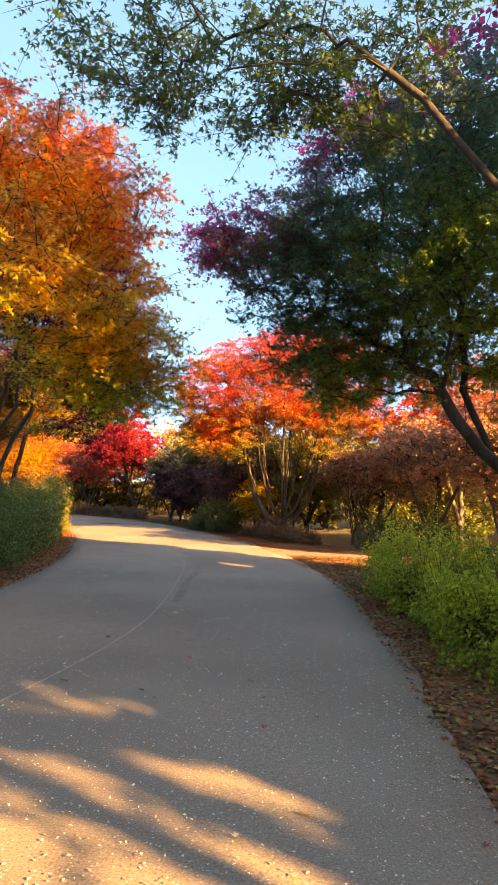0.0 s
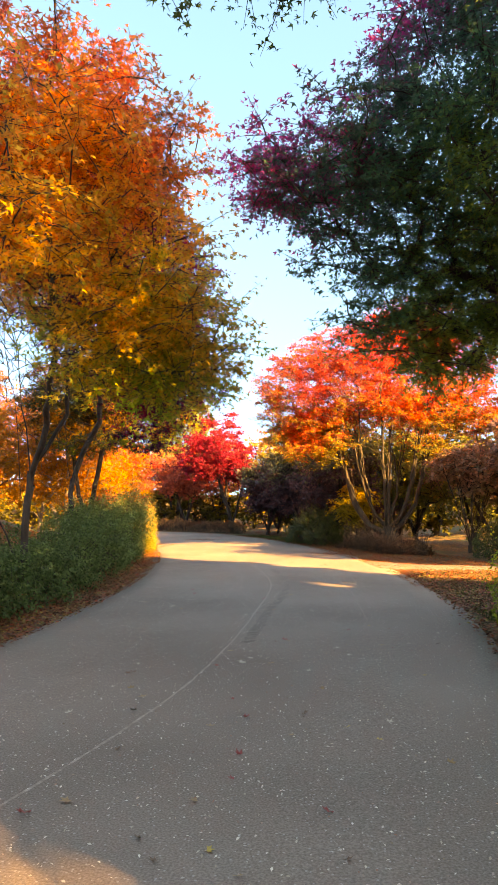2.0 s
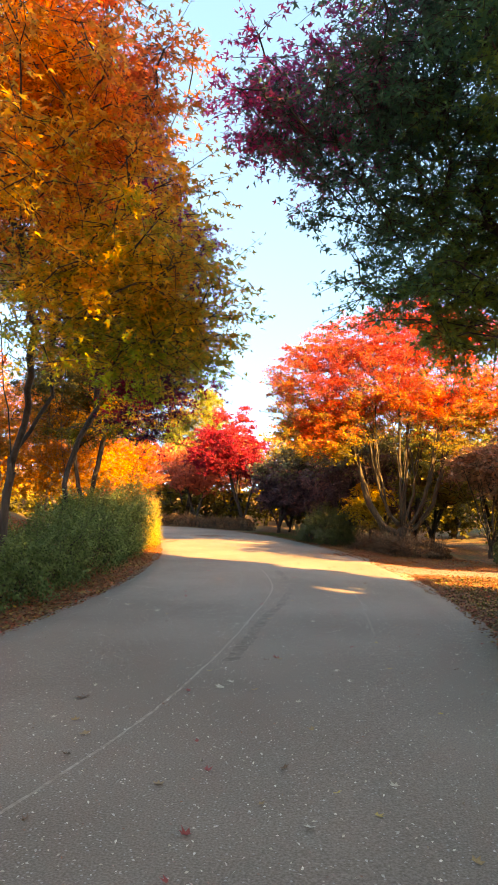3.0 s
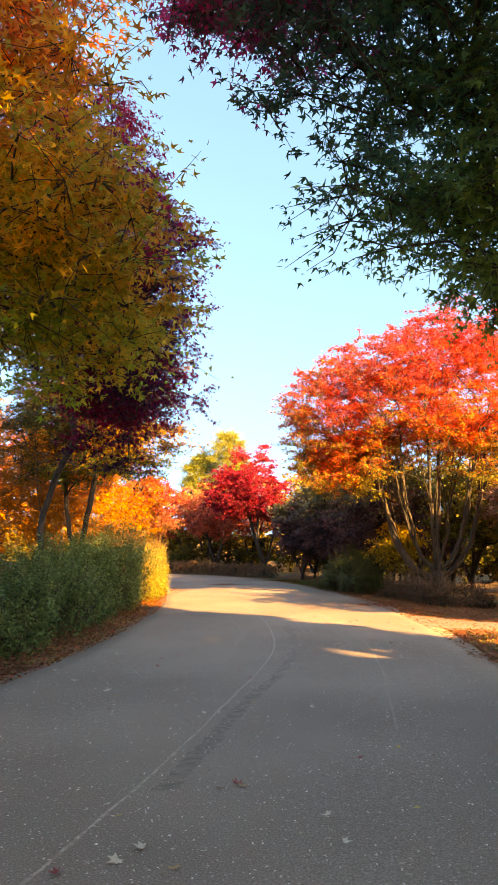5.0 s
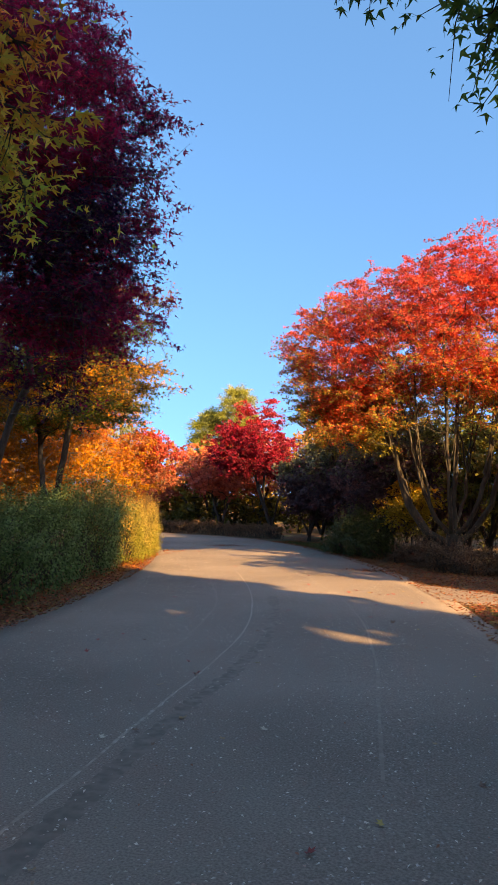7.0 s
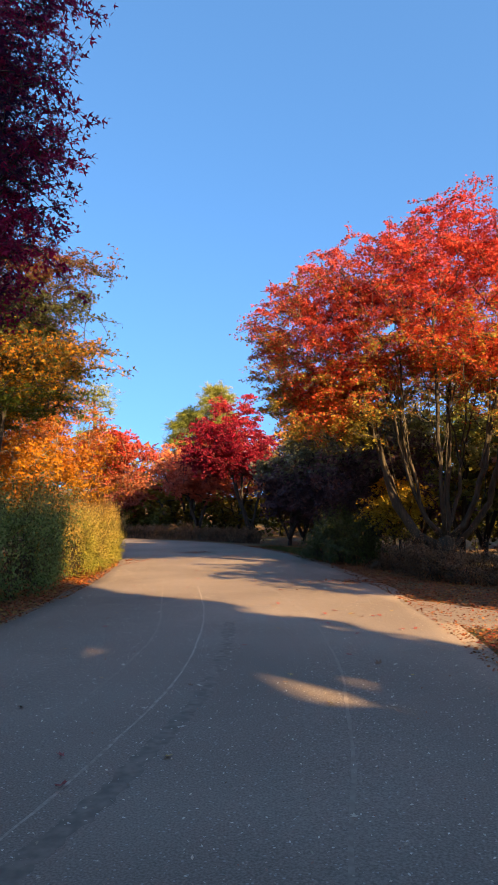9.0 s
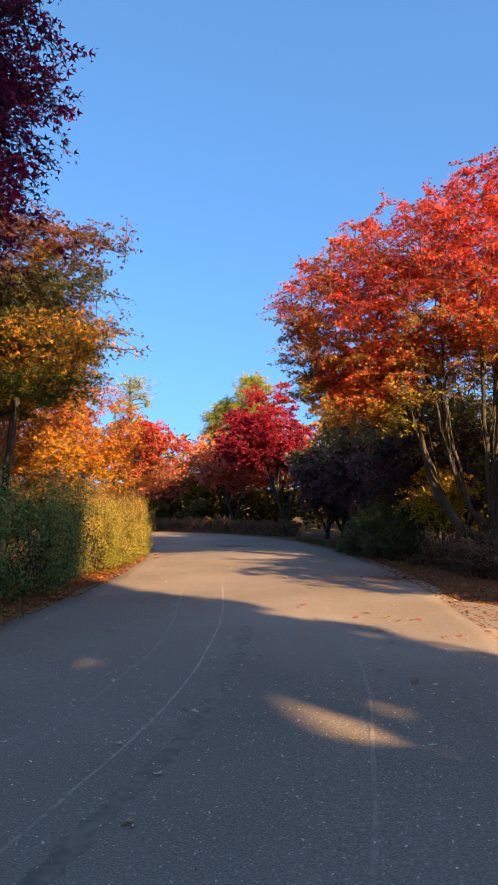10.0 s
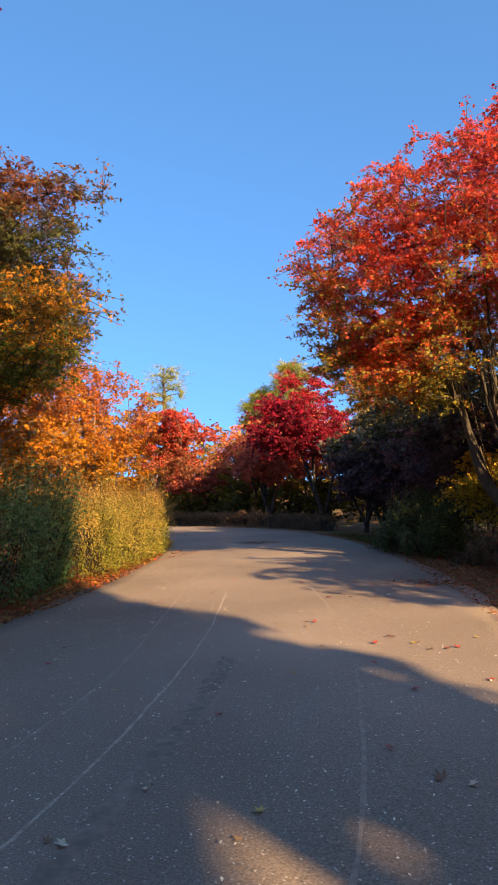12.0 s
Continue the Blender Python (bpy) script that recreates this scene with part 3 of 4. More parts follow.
# big olive and orange maple that leans over the road
tree("maple_tree", "tall maple turning olive, ochre and orange above the hedge", "tree", (-5.6, 13.8, gz(-5.6, 13.8)),
     [[(-5.68, 13.8, 0.1), (-5.64, 13.75, 1.3), (-5.48, 13.7, 2.25), (-5.21, 13.65, 2.6), (-4.8, 13.6, 3.15), (-4.68, 13.3, 4.0), (-4.4, 12.2, 5.4), (-4.1, 11.0, 6.6)],
      [(-5.56, 13.7, 1.8), (-5.57, 13.7, 2.6), (-5.69, 13.65, 3.7), (-5.75, 13.3, 5.2)],
      [(-5.65, 13.78, 0.9), (-5.8, 13.9, 2.2), (-5.95, 13.8, 3.6), (-5.9, 13.2, 5.0)],
      [(-5.5, 13.7, 2.1), (-5.0, 13.2, 3.0), (-4.3, 12.0, 3.9), (-3.3, 9.8, 4.3), (-2.9, 7.6, 4.3)],
      [(-5.67, 13.8, 0.5), (-6.3, 13.5, 1.9), (-6.7, 13.0, 3.4), (-6.6, 12.4, 4.8)]],
     [(-3.9, 9.6, 5.5, 2.3, 2.6, 1.15), (-3.9, 9.6, 6.2, 1.9, 2.2, 1.2), (-5.6, 12.6, 5.9, 2.4, 2.4, 1.25), (-2.8, 7.4, 4.2, 0.9, 1.2, 0.75), (-2.7, 5.8, 3.95, 0.6, 0.8, 0.5), (-2.2, 10.2, 3.4, 1.15, 1.4, 0.9), (-2.4, 9.5, 4.6, 1.3, 1.5, 1.2), (-2.6, 9.6, 5.8, 1.2, 1.4, 0.9), (-2.5, 10.0, 3.6, 1.3, 1.3, 0.8), (-1.85, 9.9, 3.2, 0.85, 0.9, 0.7), (-1.9, 9.8, 3.7, 0.85, 0.9, 0.7)],
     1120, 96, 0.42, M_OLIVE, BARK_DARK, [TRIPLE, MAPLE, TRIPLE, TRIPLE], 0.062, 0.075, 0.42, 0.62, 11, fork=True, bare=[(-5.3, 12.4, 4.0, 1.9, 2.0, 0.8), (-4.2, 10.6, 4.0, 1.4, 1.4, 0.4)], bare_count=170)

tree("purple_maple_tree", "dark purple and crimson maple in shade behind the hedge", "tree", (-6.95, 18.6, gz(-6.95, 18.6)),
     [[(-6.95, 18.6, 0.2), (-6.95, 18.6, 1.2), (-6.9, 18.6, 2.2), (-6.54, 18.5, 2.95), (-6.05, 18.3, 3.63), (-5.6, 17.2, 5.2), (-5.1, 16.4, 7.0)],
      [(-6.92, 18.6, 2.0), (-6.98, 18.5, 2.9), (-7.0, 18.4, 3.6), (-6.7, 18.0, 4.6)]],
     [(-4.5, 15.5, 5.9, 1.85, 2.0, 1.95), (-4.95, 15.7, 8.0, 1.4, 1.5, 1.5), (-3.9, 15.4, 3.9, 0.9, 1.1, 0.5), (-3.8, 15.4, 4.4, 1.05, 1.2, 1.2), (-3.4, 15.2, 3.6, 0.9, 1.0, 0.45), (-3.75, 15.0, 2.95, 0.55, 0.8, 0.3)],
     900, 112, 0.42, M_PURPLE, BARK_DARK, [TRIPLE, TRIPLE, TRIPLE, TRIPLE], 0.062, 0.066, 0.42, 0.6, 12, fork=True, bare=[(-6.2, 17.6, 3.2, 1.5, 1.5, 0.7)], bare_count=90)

tree("maple_tree", "maple with brown, green and golden orange layers behind the hedge", "tree", (-8.2, 22.6, gz(-8.2, 22.6)),
     [[(-8.2, 22.6, 0.3), (-8.0, 22.5, 1.6), (-7.5, 22.2, 3.2), (-7.1, 21.9, 5.0), (-6.9, 21.8, 6.2)],
      [(-8.1, 22.55, 1.0), (-8.6, 22.9, 2.2), (-8.9, 23.2, 3.6)]],
     [(-6.6, 21.3, 6.25, 1.1, 1.2, 0.3), (-5.5, 20.8, 5.75, 0.95, 1.0, 0.28), (-6.7, 21.2, 5.3, 1.3, 1.4, 0.4), (-5.4, 20.6, 5.2, 0.75, 0.8, 0.16), (-5.1, 20.4, 4.82, 0.72, 0.7, 0.16), (-6.3, 21.0, 4.5, 1.2, 1.2, 0.35), (-5.2, 20.3, 4.15, 1.0, 0.8, 0.2), (-4.7, 20.1, 3.75, 0.6, 0.6, 0.14), (-6.1, 20.7, 3.5, 1.1, 1.1, 0.4), (-8.4, 22.8, 4.8, 2.0, 2.2, 1.6)],
     1000, 100, 0.42, M_MIXED, BARK_DARK, [TRIPLE, TRIPLE, TRIPLE], 0.062, 0.075, 0.3, 0.6, 13)

orange_specs = [(-10.4, 29.2, 5.9, 2.1, 21, M_ORANGE), (-10.2, 25.2, 5.5, 2.3, 22, M_ORANGE), (-14.6, 32.5, 7.2, 2.6, 23, M_ORANGE), (-13.5, 25.0, 6.0, 2.8, 24, M_ORANGE), (-11.2, 20.0, 5.6, 2.4, 28, M_ORANGE)]
for x, y, h, r, s, mt in orange_specs:
    b = gz(x, y)
    tree("orange_maple_tree", "small maple with sunlit golden orange leaves on the bank", "tree", (x, y, b),
         [[(x, y, b), (x + 0.1, y, b + 0.9), (x + 0.3, y - 0.1, b + 2.0), (x + 0.2, y, b + h - 1.4)], [(x + 0.03, y, b + 0.6), (x - 0.5, y + 0.2, b + 1.7), (x - 0.8, y + 0.3, b + 2.8)]],
         [(x, y, b + h * 0.58, r, r, h * 0.34), (x + 0.7, y - 0.5, b + h * 0.45, r * 0.75, r * 0.75, h * 0.22), (x - 0.5, y + 0.4, b + h * 0.76, r * 0.6, r * 0.6, h * 0.22)],
         270, 84, 0.42, mt, BARK_PALE if s in (22, 24) else BARK_MID, [TRIPLE, WIDE], 0.078, 0.08, 0.45, 0.3, s, group="orange maples on the bank")

tree("scarlet_maple_tree", "scarlet maple fading to dusty pink at the bend", "tree", (-13.0, 36.8, gz(-13.0, 36.8)),
     [[(-13.0, 36.8, 0.0), (-12.8, 36.8, 1.1), (-12.2, 36.7, 2.3), (-11.7, 36.6, 3.6)], [(-12.98, 36.8, 0.6), (-13.2, 36.9, 1.6), (-13.3, 37.0, 2.7)]],
     [(-11.7, 36.6, 3.85, 1.5, 1.7, 1.1), (-11.5, 36.3, 2.8, 1.25, 1.4, 0.55), (-12.8, 36.8, 3.6, 1.3, 1.4, 0.9)], 260, 84, 0.4, M_RED, BARK_MID, WIDE, 0.085, 0.08, 0.35, 0.3, 25)

# ---- trees on the right ----
tree("dark_maple_tree", "dark green maple with purple tips arching over the road", "tree", (4.9, 10.2, gz(4.9, 10.2)),
     [[(4.9, 10.2, 0.7), (4.2, 9.9, 1.4), (3.3, 9.5, 2.2), (2.9, 9.5, 3.15), (2.8, 9.5, 4.7), (2.6, 9.6, 6.2)],
      [(3.9, 9.75, 1.65), (2.9, 9.3, 2.5), (2.45, 9.5, 3.3), (1.6, 9.8, 3.9), (0.8, 9.9, 4.4)],
      [(4.6, 10.1, 1.0), (4.9, 10.2, 2.6), (4.9, 10.4, 4.6)]],
     [(2.4, 9.2, 5.5, 2.1, 2.0, 1.9), (0.45, 9.2, 5.05, 1.3, 1.3, 0.7), (0.3, 9.2, 5.0, 1.25, 1.1, 0.6), (-0.35, 9.4, 5.15, 0.75, 0.8, 0.45), (0.8, 9.6, 4.3, 0.9, 0.8, 0.5), (0.75, 9.4, 6.25, 0.55, 0.6, 0.35), (1.5, 10.1, 4.25, 1.5, 1.25, 0.9), (1.95, 9.2, 6.5, 1.0, 1.2, 0.7), (2.4, 10.0, 3.6, 1.3, 1.1, 0.6), (3.4, 9.8, 4.4, 1.4, 1.3, 1.2), (0.3, 9.6, 4.25, 0.7, 0.6, 0.4), (0.6, 9.8, 3.55, 0.75, 0.6, 0.4), (1.4, 9.8, 3.35, 0.9, 0.8, 0.5), (1.15, 10.25, 3.3, 0.5, 0.5, 0.3), (-0.5, 9.5, 5.05, 0.5, 0.6, 0.4), (0.0, 9.5, 4.5, 0.4, 0.5, 0.3), (0.55, 9.6, 3.95, 0.35, 0.5, 0.22), (1.35, 9.7, 3.0, 0.5, 0.4, 0.22), (1.0, 10.3, 3.25, 0.4, 0.4, 0.3), (1.45, 10.3, 3.25, 0.5, 0.5, 0.4), (0.7, 10.2, 3.75, 0.6, 0.5, 0.4)],
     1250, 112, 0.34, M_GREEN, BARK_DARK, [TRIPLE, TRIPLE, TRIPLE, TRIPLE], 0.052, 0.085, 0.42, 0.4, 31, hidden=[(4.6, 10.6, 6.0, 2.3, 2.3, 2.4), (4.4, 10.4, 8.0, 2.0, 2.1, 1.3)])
# its second hidden blob is an unseen canopy added to darken the near road
tree("dark_maple_tree", "dark green maple whose boughs hang overhead", "tree", (4.4, 4.6, gz(4.4, 4.6)),
     [[(4.4, 4.6, 0.7), (3.9, 4.8, 1.8), (3.0, 5.1, 3.2), (1.9, 5.5, 4.2), (1.35, 5.5, 4.9), (0.7, 5.6, 5.5)],
      [(4.1, 4.7, 1.4), (4.3, 4.5, 3.2), (4.2, 4.6, 5.2), (4.0, 4.6, 7.0)],
      [(3.2, 5.05, 2.9), (3.2, 5.8, 4.4), (3.0, 6.2, 5.8)]],
     [(0.3, 6.4, 5.6, 1.8, 1.1, 0.75), (-1.3, 6.3, 5.8, 0.8, 0.9, 0.45), (2.4, 5.9, 7.1, 1.5, 1.2, 0.8)],
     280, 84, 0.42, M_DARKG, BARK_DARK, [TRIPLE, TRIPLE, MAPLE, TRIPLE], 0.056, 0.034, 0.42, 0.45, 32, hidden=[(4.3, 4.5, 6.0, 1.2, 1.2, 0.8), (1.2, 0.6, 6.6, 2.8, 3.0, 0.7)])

# the big fiery tree: a vase of many stems
FX, FY = 1.12, 26.4
fire_stems = [[(FX, FY, -0.15), (FX + 0.02, FY, 0.4), (FX + 0.04, FY - 0.02, 0.85), (FX + 0.1, FY, 1.6), (FX + 0.2, FY + 0.1, 3.0), (FX + 0.3, FY + 0.2, 5.0)]]
for i, (turn, reach, low) in enumerate([(186, 1.1, 0.5), (215, 0.85, 0.8), (150, 0.8, 0.85), (265, 0.7, 0.75), (320, 0.95, 0.7), (5, 1.05, 0.55), (60, 0.8, 0.85)]):
    dx, dy = math.cos(radians(turn)), math.sin(radians(turn))
    arc = [(FX + f * reach * dx, FY + f * reach * dy, z) for f, z in ((0.05, low), (0.55, low + 0.35), (0.95, low + 1.0), (1.3, 2.9), (1.75, 4.2), (2.2, 5.4))]
    fire_stems.append(arc)
    for k, (side, z0) in enumerate(((26, 0), (-24, 1), (48, 1))):
        ex, ey = math.cos(radians(turn + side)), math.sin(radians(turn + side))
        a, b = arc[1 + z0], arc[2 + z0]
        st = tuple((p + q) / 2 for p, q in zip(a, b))
        grown = 0.8 + 0.25 * math.sin(i * 2.1 + k)
        fire_stems.append([st, (st[0] + 0.18 * ex, st[1] + 0.18 * ey, st[2] + 0.6), (st[0] + 0.5 * grown * ex, st[1] + 0.5 * grown * ey, st[2] + 1.6), (st[0] + 1.0 * grown * ex, st[1] + 1.0 * grown * ey, st[2] + 3.1)])
fire_sprays = [(FX + 2.3 * math.cos(a), FY - 0.4 + 1.9 * math.sin(a), 3.15 + 1.25 * ((k * 0.37) % 1.0), 0.42, 0.42, 0.1) for k, a in enumerate(np.linspace(2.6, 6.9, 16))]
# thick hanging lobes on the road side, then the golden leaves under them
fire_lobes = [(-2.45, 25.8, 4.7, 0.8, 1.0, 0.65), (-2.6, 25.8, 5.5, 0.65, 0.9, 0.5), (-1.9, 26.2, 4.0, 0.85, 1.0, 0.5), (-1.3, 26.5, 3.45, 0.75, 0.9, 0.4), (-0.7, 26.2, 3.15, 0.6, 0.8, 0.3), (-1.2, 26.2, 4.4, 1.0, 0.9, 0.5), (0.3, 25.4, 4.5, 1.0, 0.7, 0.45)]
tree("fiery_maple_tree", "large many-stemmed maple in glowing red and orange", "tree", (1.1, 26.4, 0.0), fire_stems,
     [(1.2, 26.2, 6.0, 3.8, 3.5, 1.9), (-1.5, 26.0, 5.5, 1.95, 2.2, 1.3), (2.2, 26.0, 7.2, 2.5, 2.6, 1.2), (3.4, 26.4, 5.2, 2.2, 2.4, 1.4), (-0.7, 24.0, 3.65, 0.55, 0.5, 0.22), (-0.8, 26.0, 6.7, 1.8, 2.2, 1.0), (1.0, 26.2, 4.7, 3.2, 3.0, 0.6), (-1.4, 26.0, 4.4, 1.3, 1.8, 0.8), (3.6, 25.6, 4.3, 1.8, 2.0, 0.5), (1.6, 24.0, 4.3, 1.0, 0.7, 0.16), (-1.1, 25.4, 3.7, 1.2, 1.1, 0.55), (-1.5, 25.6, 3.5, 1.0, 1.0, 0.4), (-2.4, 25.8, 3.8, 0.7, 0.9, 0.45), (-1.9, 25.8, 3.3, 0.8, 0.9, 0.3), (2.6, 24.2, 3.3, 0.6, 0.5, 0.14), (-1.6, 25.9, 4.0, 1.2, 1.4, 0.75), (-2.1, 26.0, 4.2, 0.85, 1.1, 0.6), (0.5, 25.5, 3.95, 1.7, 1.0, 0.45), (2.5, 25.4, 3.8, 1.6, 1.0, 0.45), (-0.5, 25.2, 3.45, 0.9, 0.8, 0.3), (-1.8, 26.7, 3.6, 0.9, 1.0, 0.6), (-1.1, 27.0, 3.2, 0.9, 1.0, 0.5)] + fire_lobes * 3 + fire_sprays * 3,
     1950, 104, 0.38, M_FIRE, BARK_OLIVE, [TRIPLE, TRIPLE, WIDE], 0.058, 0.23, 0.34, 0.34, 41, up=0.05, fork=True, bare=[(1.2, 26.2, 3.7, 2.5, 2.0, 0.9)], bare_count=240)
tree("fiery_maple_tree", "red maple standing beside the large fiery one", "tree", (7.6, 25.2, gz(7.6, 25.2)),
     [[(7.6, 25.2, -0.3), (7.6, 25.2, 1.5), (7.5, 25.3, 3.2), (7.4, 25.4, 5.0)], [(7.55, 25.2, 0.8), (7.0, 25.0, 2.4), (6.5, 24.8, 4.0)]],
     [(7.4, 25.4, 5.0, 2.8, 2.8, 1.8), (6.6, 25.0, 4.0, 2.0, 2.0, 1.1)], 300, 80, 0.44, M_FIRE, BARK_MID, WIDE, 0.1, 0.1, 0.4, 0.3, 42)

# a thin many-stemmed maple in the thicket beside it
thicket = [[(3.6, 24.5, -0.3), (3.6, 24.5, 0.25), (3.65, 24.5, 1.4), (3.7, 24.6, 2.6)]]
for k in range(11):
    a, lean = radians(k * 137.5), 0.35 + 0.06 * k
    thicket.append([(3.6, 24.5, 0.1 + 0.03 * k), (3.6 + 0.35 * lean * math.cos(a), 24.5 + 0.35 * lean * math.sin(a), 0.8), (3.6 + 0.8 * lean * math.cos(a), 24.5 + 0.8 * lean * math.sin(a), 1.7), (3.6 + 1.4 * lean * math.cos(a), 24.5 + 1.4 * lean * math.sin(a), 2.7)])
tree("thin_maple_tree", "thin many-stemmed maple with sparse rose-brown leaves", "tree", (3.6, 24.5, gz(3.6, 24.5)), thicket,
     [(3.6, 24.5, 2.9, 1.3, 1.2, 0.4)], 90, 60, 0.36, M_ROSE, BARK_OLIVE, WIDE, 0.07, 0.07, 0.35, 0.4, 43, up=0.05, fork=True, bare=[(3.6, 24.5, 2.0, 0.9, 0.9, 0.5)], bare_count=40)

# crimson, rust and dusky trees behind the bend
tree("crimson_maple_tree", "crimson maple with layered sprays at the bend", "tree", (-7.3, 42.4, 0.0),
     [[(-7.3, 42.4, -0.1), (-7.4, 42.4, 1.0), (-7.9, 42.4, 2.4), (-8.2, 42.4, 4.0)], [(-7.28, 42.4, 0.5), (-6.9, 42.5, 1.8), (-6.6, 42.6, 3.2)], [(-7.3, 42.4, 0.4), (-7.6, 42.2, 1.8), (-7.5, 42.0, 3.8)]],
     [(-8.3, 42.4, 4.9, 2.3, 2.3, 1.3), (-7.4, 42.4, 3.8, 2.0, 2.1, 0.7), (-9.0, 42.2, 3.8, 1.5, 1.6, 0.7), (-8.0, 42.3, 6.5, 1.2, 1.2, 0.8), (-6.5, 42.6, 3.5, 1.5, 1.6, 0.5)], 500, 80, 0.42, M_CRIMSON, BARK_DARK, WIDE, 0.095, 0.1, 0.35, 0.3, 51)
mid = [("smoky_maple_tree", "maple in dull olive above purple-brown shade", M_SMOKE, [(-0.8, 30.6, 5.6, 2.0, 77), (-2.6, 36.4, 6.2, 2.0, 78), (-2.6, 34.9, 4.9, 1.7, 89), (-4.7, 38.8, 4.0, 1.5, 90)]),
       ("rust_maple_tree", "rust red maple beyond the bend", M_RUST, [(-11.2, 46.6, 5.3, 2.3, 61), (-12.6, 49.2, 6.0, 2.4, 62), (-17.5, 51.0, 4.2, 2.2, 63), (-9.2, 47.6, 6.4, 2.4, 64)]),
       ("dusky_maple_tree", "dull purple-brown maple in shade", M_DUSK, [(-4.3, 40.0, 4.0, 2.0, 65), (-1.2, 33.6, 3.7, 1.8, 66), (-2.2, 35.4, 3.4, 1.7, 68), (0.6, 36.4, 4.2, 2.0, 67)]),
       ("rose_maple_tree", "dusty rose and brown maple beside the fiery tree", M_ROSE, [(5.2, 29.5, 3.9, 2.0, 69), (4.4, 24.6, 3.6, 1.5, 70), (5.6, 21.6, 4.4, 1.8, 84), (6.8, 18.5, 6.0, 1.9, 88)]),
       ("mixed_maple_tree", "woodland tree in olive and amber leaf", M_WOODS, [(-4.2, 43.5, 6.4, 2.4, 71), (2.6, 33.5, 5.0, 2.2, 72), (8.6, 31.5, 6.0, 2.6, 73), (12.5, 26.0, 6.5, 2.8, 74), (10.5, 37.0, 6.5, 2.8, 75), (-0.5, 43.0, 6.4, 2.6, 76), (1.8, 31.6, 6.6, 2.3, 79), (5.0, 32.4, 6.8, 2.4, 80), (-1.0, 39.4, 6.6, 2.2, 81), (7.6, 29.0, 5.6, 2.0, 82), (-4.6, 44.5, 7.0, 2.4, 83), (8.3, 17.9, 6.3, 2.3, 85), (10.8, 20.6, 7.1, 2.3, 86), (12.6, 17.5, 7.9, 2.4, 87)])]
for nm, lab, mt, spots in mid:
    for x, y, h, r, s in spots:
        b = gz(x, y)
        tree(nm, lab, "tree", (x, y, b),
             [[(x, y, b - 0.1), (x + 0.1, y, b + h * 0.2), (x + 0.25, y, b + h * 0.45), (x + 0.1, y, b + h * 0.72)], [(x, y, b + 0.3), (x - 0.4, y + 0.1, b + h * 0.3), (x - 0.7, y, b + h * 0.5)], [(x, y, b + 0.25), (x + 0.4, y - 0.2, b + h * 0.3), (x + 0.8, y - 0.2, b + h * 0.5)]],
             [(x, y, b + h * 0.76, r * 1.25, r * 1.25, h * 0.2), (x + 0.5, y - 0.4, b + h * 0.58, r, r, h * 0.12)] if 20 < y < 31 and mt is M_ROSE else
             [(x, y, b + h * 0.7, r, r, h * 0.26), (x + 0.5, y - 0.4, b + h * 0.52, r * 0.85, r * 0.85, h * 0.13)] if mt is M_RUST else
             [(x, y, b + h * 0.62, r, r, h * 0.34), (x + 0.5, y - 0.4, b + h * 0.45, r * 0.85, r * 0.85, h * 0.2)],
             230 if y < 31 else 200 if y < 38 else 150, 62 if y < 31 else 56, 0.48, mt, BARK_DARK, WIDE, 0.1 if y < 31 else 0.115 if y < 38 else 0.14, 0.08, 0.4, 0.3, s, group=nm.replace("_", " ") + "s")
M_YELLOW = leaf_mat("amber_yellow_maple_leaf", [(0.0, (0.22, 0.2, 0.025)), (0.5, (0.42, 0.28, 0.03)), (1.0, (0.5, 0.2, 0.025))], 0.4, 2.6, 0.5, 0.4, glow=0.45, gain=1.8)
tree("yellow_maple_tree", "low amber-yellow maple under the fiery tree", "tree", (0.1, 28.5, 0.0),
     [[(0.1, 28.5, -0.1), (0.1, 28.5, 0.7), (0.1 + 0.1, 28.4, 1.6)]], [(0.1, 28.4, 1.55, 0.75, 0.7, 0.75)], 110, 64, 0.3, M_YELLOW, BARK_DARK, WIDE, 0.07, 0.04, 0.4, 0.4, 81)

# ---- pine ----
def pine(x, y, h, seed, boughs=9, per=230):
    rng = np.random.default_rng(seed)
    b = gz(x, y)
    root = new("pine_tree")
    root.location = (x, y, b)
    tagged(root, "tall yellow-green pine beyond the bend", "tree")
    pts = []
    for z in np.linspace(h * 0.42, h, 9):
        r = 2.6 * (1.12 - z / h) + 0.5
        for a in rng.uniform(0, 6.28, boughs):
            pts.append((r * math.cos(a) * rng.uniform(0.5, 1), r * math.sin(a) * rng.uniform(0.5, 1), z + rng.normal() * 0.25))
    pts = np.array(pts)
    wood = grow(rng, [[(0, 0, 0), (0.1, 0, h * 0.4), (0, 0.1, h * 0.75), (0, 0, h)]], pts, 0.22, 0.1)
    (v, f), (tv, tf) = crown_leaves(rng, pts, per, 0.75, 0.45, NEEDLE, 0.3, 0.0, 1.0, False)
    part("trunk", mesh_of("trunk", *wood[0], BARK_MID, True), root)
    part("crown", mesh_of("crown", v, f, M_PINE), root)


pine(-14.0, 60, 8.6, 91)
pine(-16.6, 61, 6.8, 92)
pine(-21.7, 55.0, 10.4 - gz(-21.7, 55.0), 93, 5, 120)

# ---- woods round the place, and unseen trees added to shade it ----
def woods(name, label, spots, material, seed, per=34, clumps=70, size=0.2, high=0.0):
    rng = np.random.default_rng(seed)
    lv, wv = [], []
    for x, y, h, r in spots:
        b = gz(x, y)
        crown = [(x, y, h * (1 - high), r, r, h * high)] if high else [(x, y, b + h * 0.6, r, r, h * 0.4), (x, y, b + h * 0.3, r * 0.8, r * 0.8, h * 0.25)]
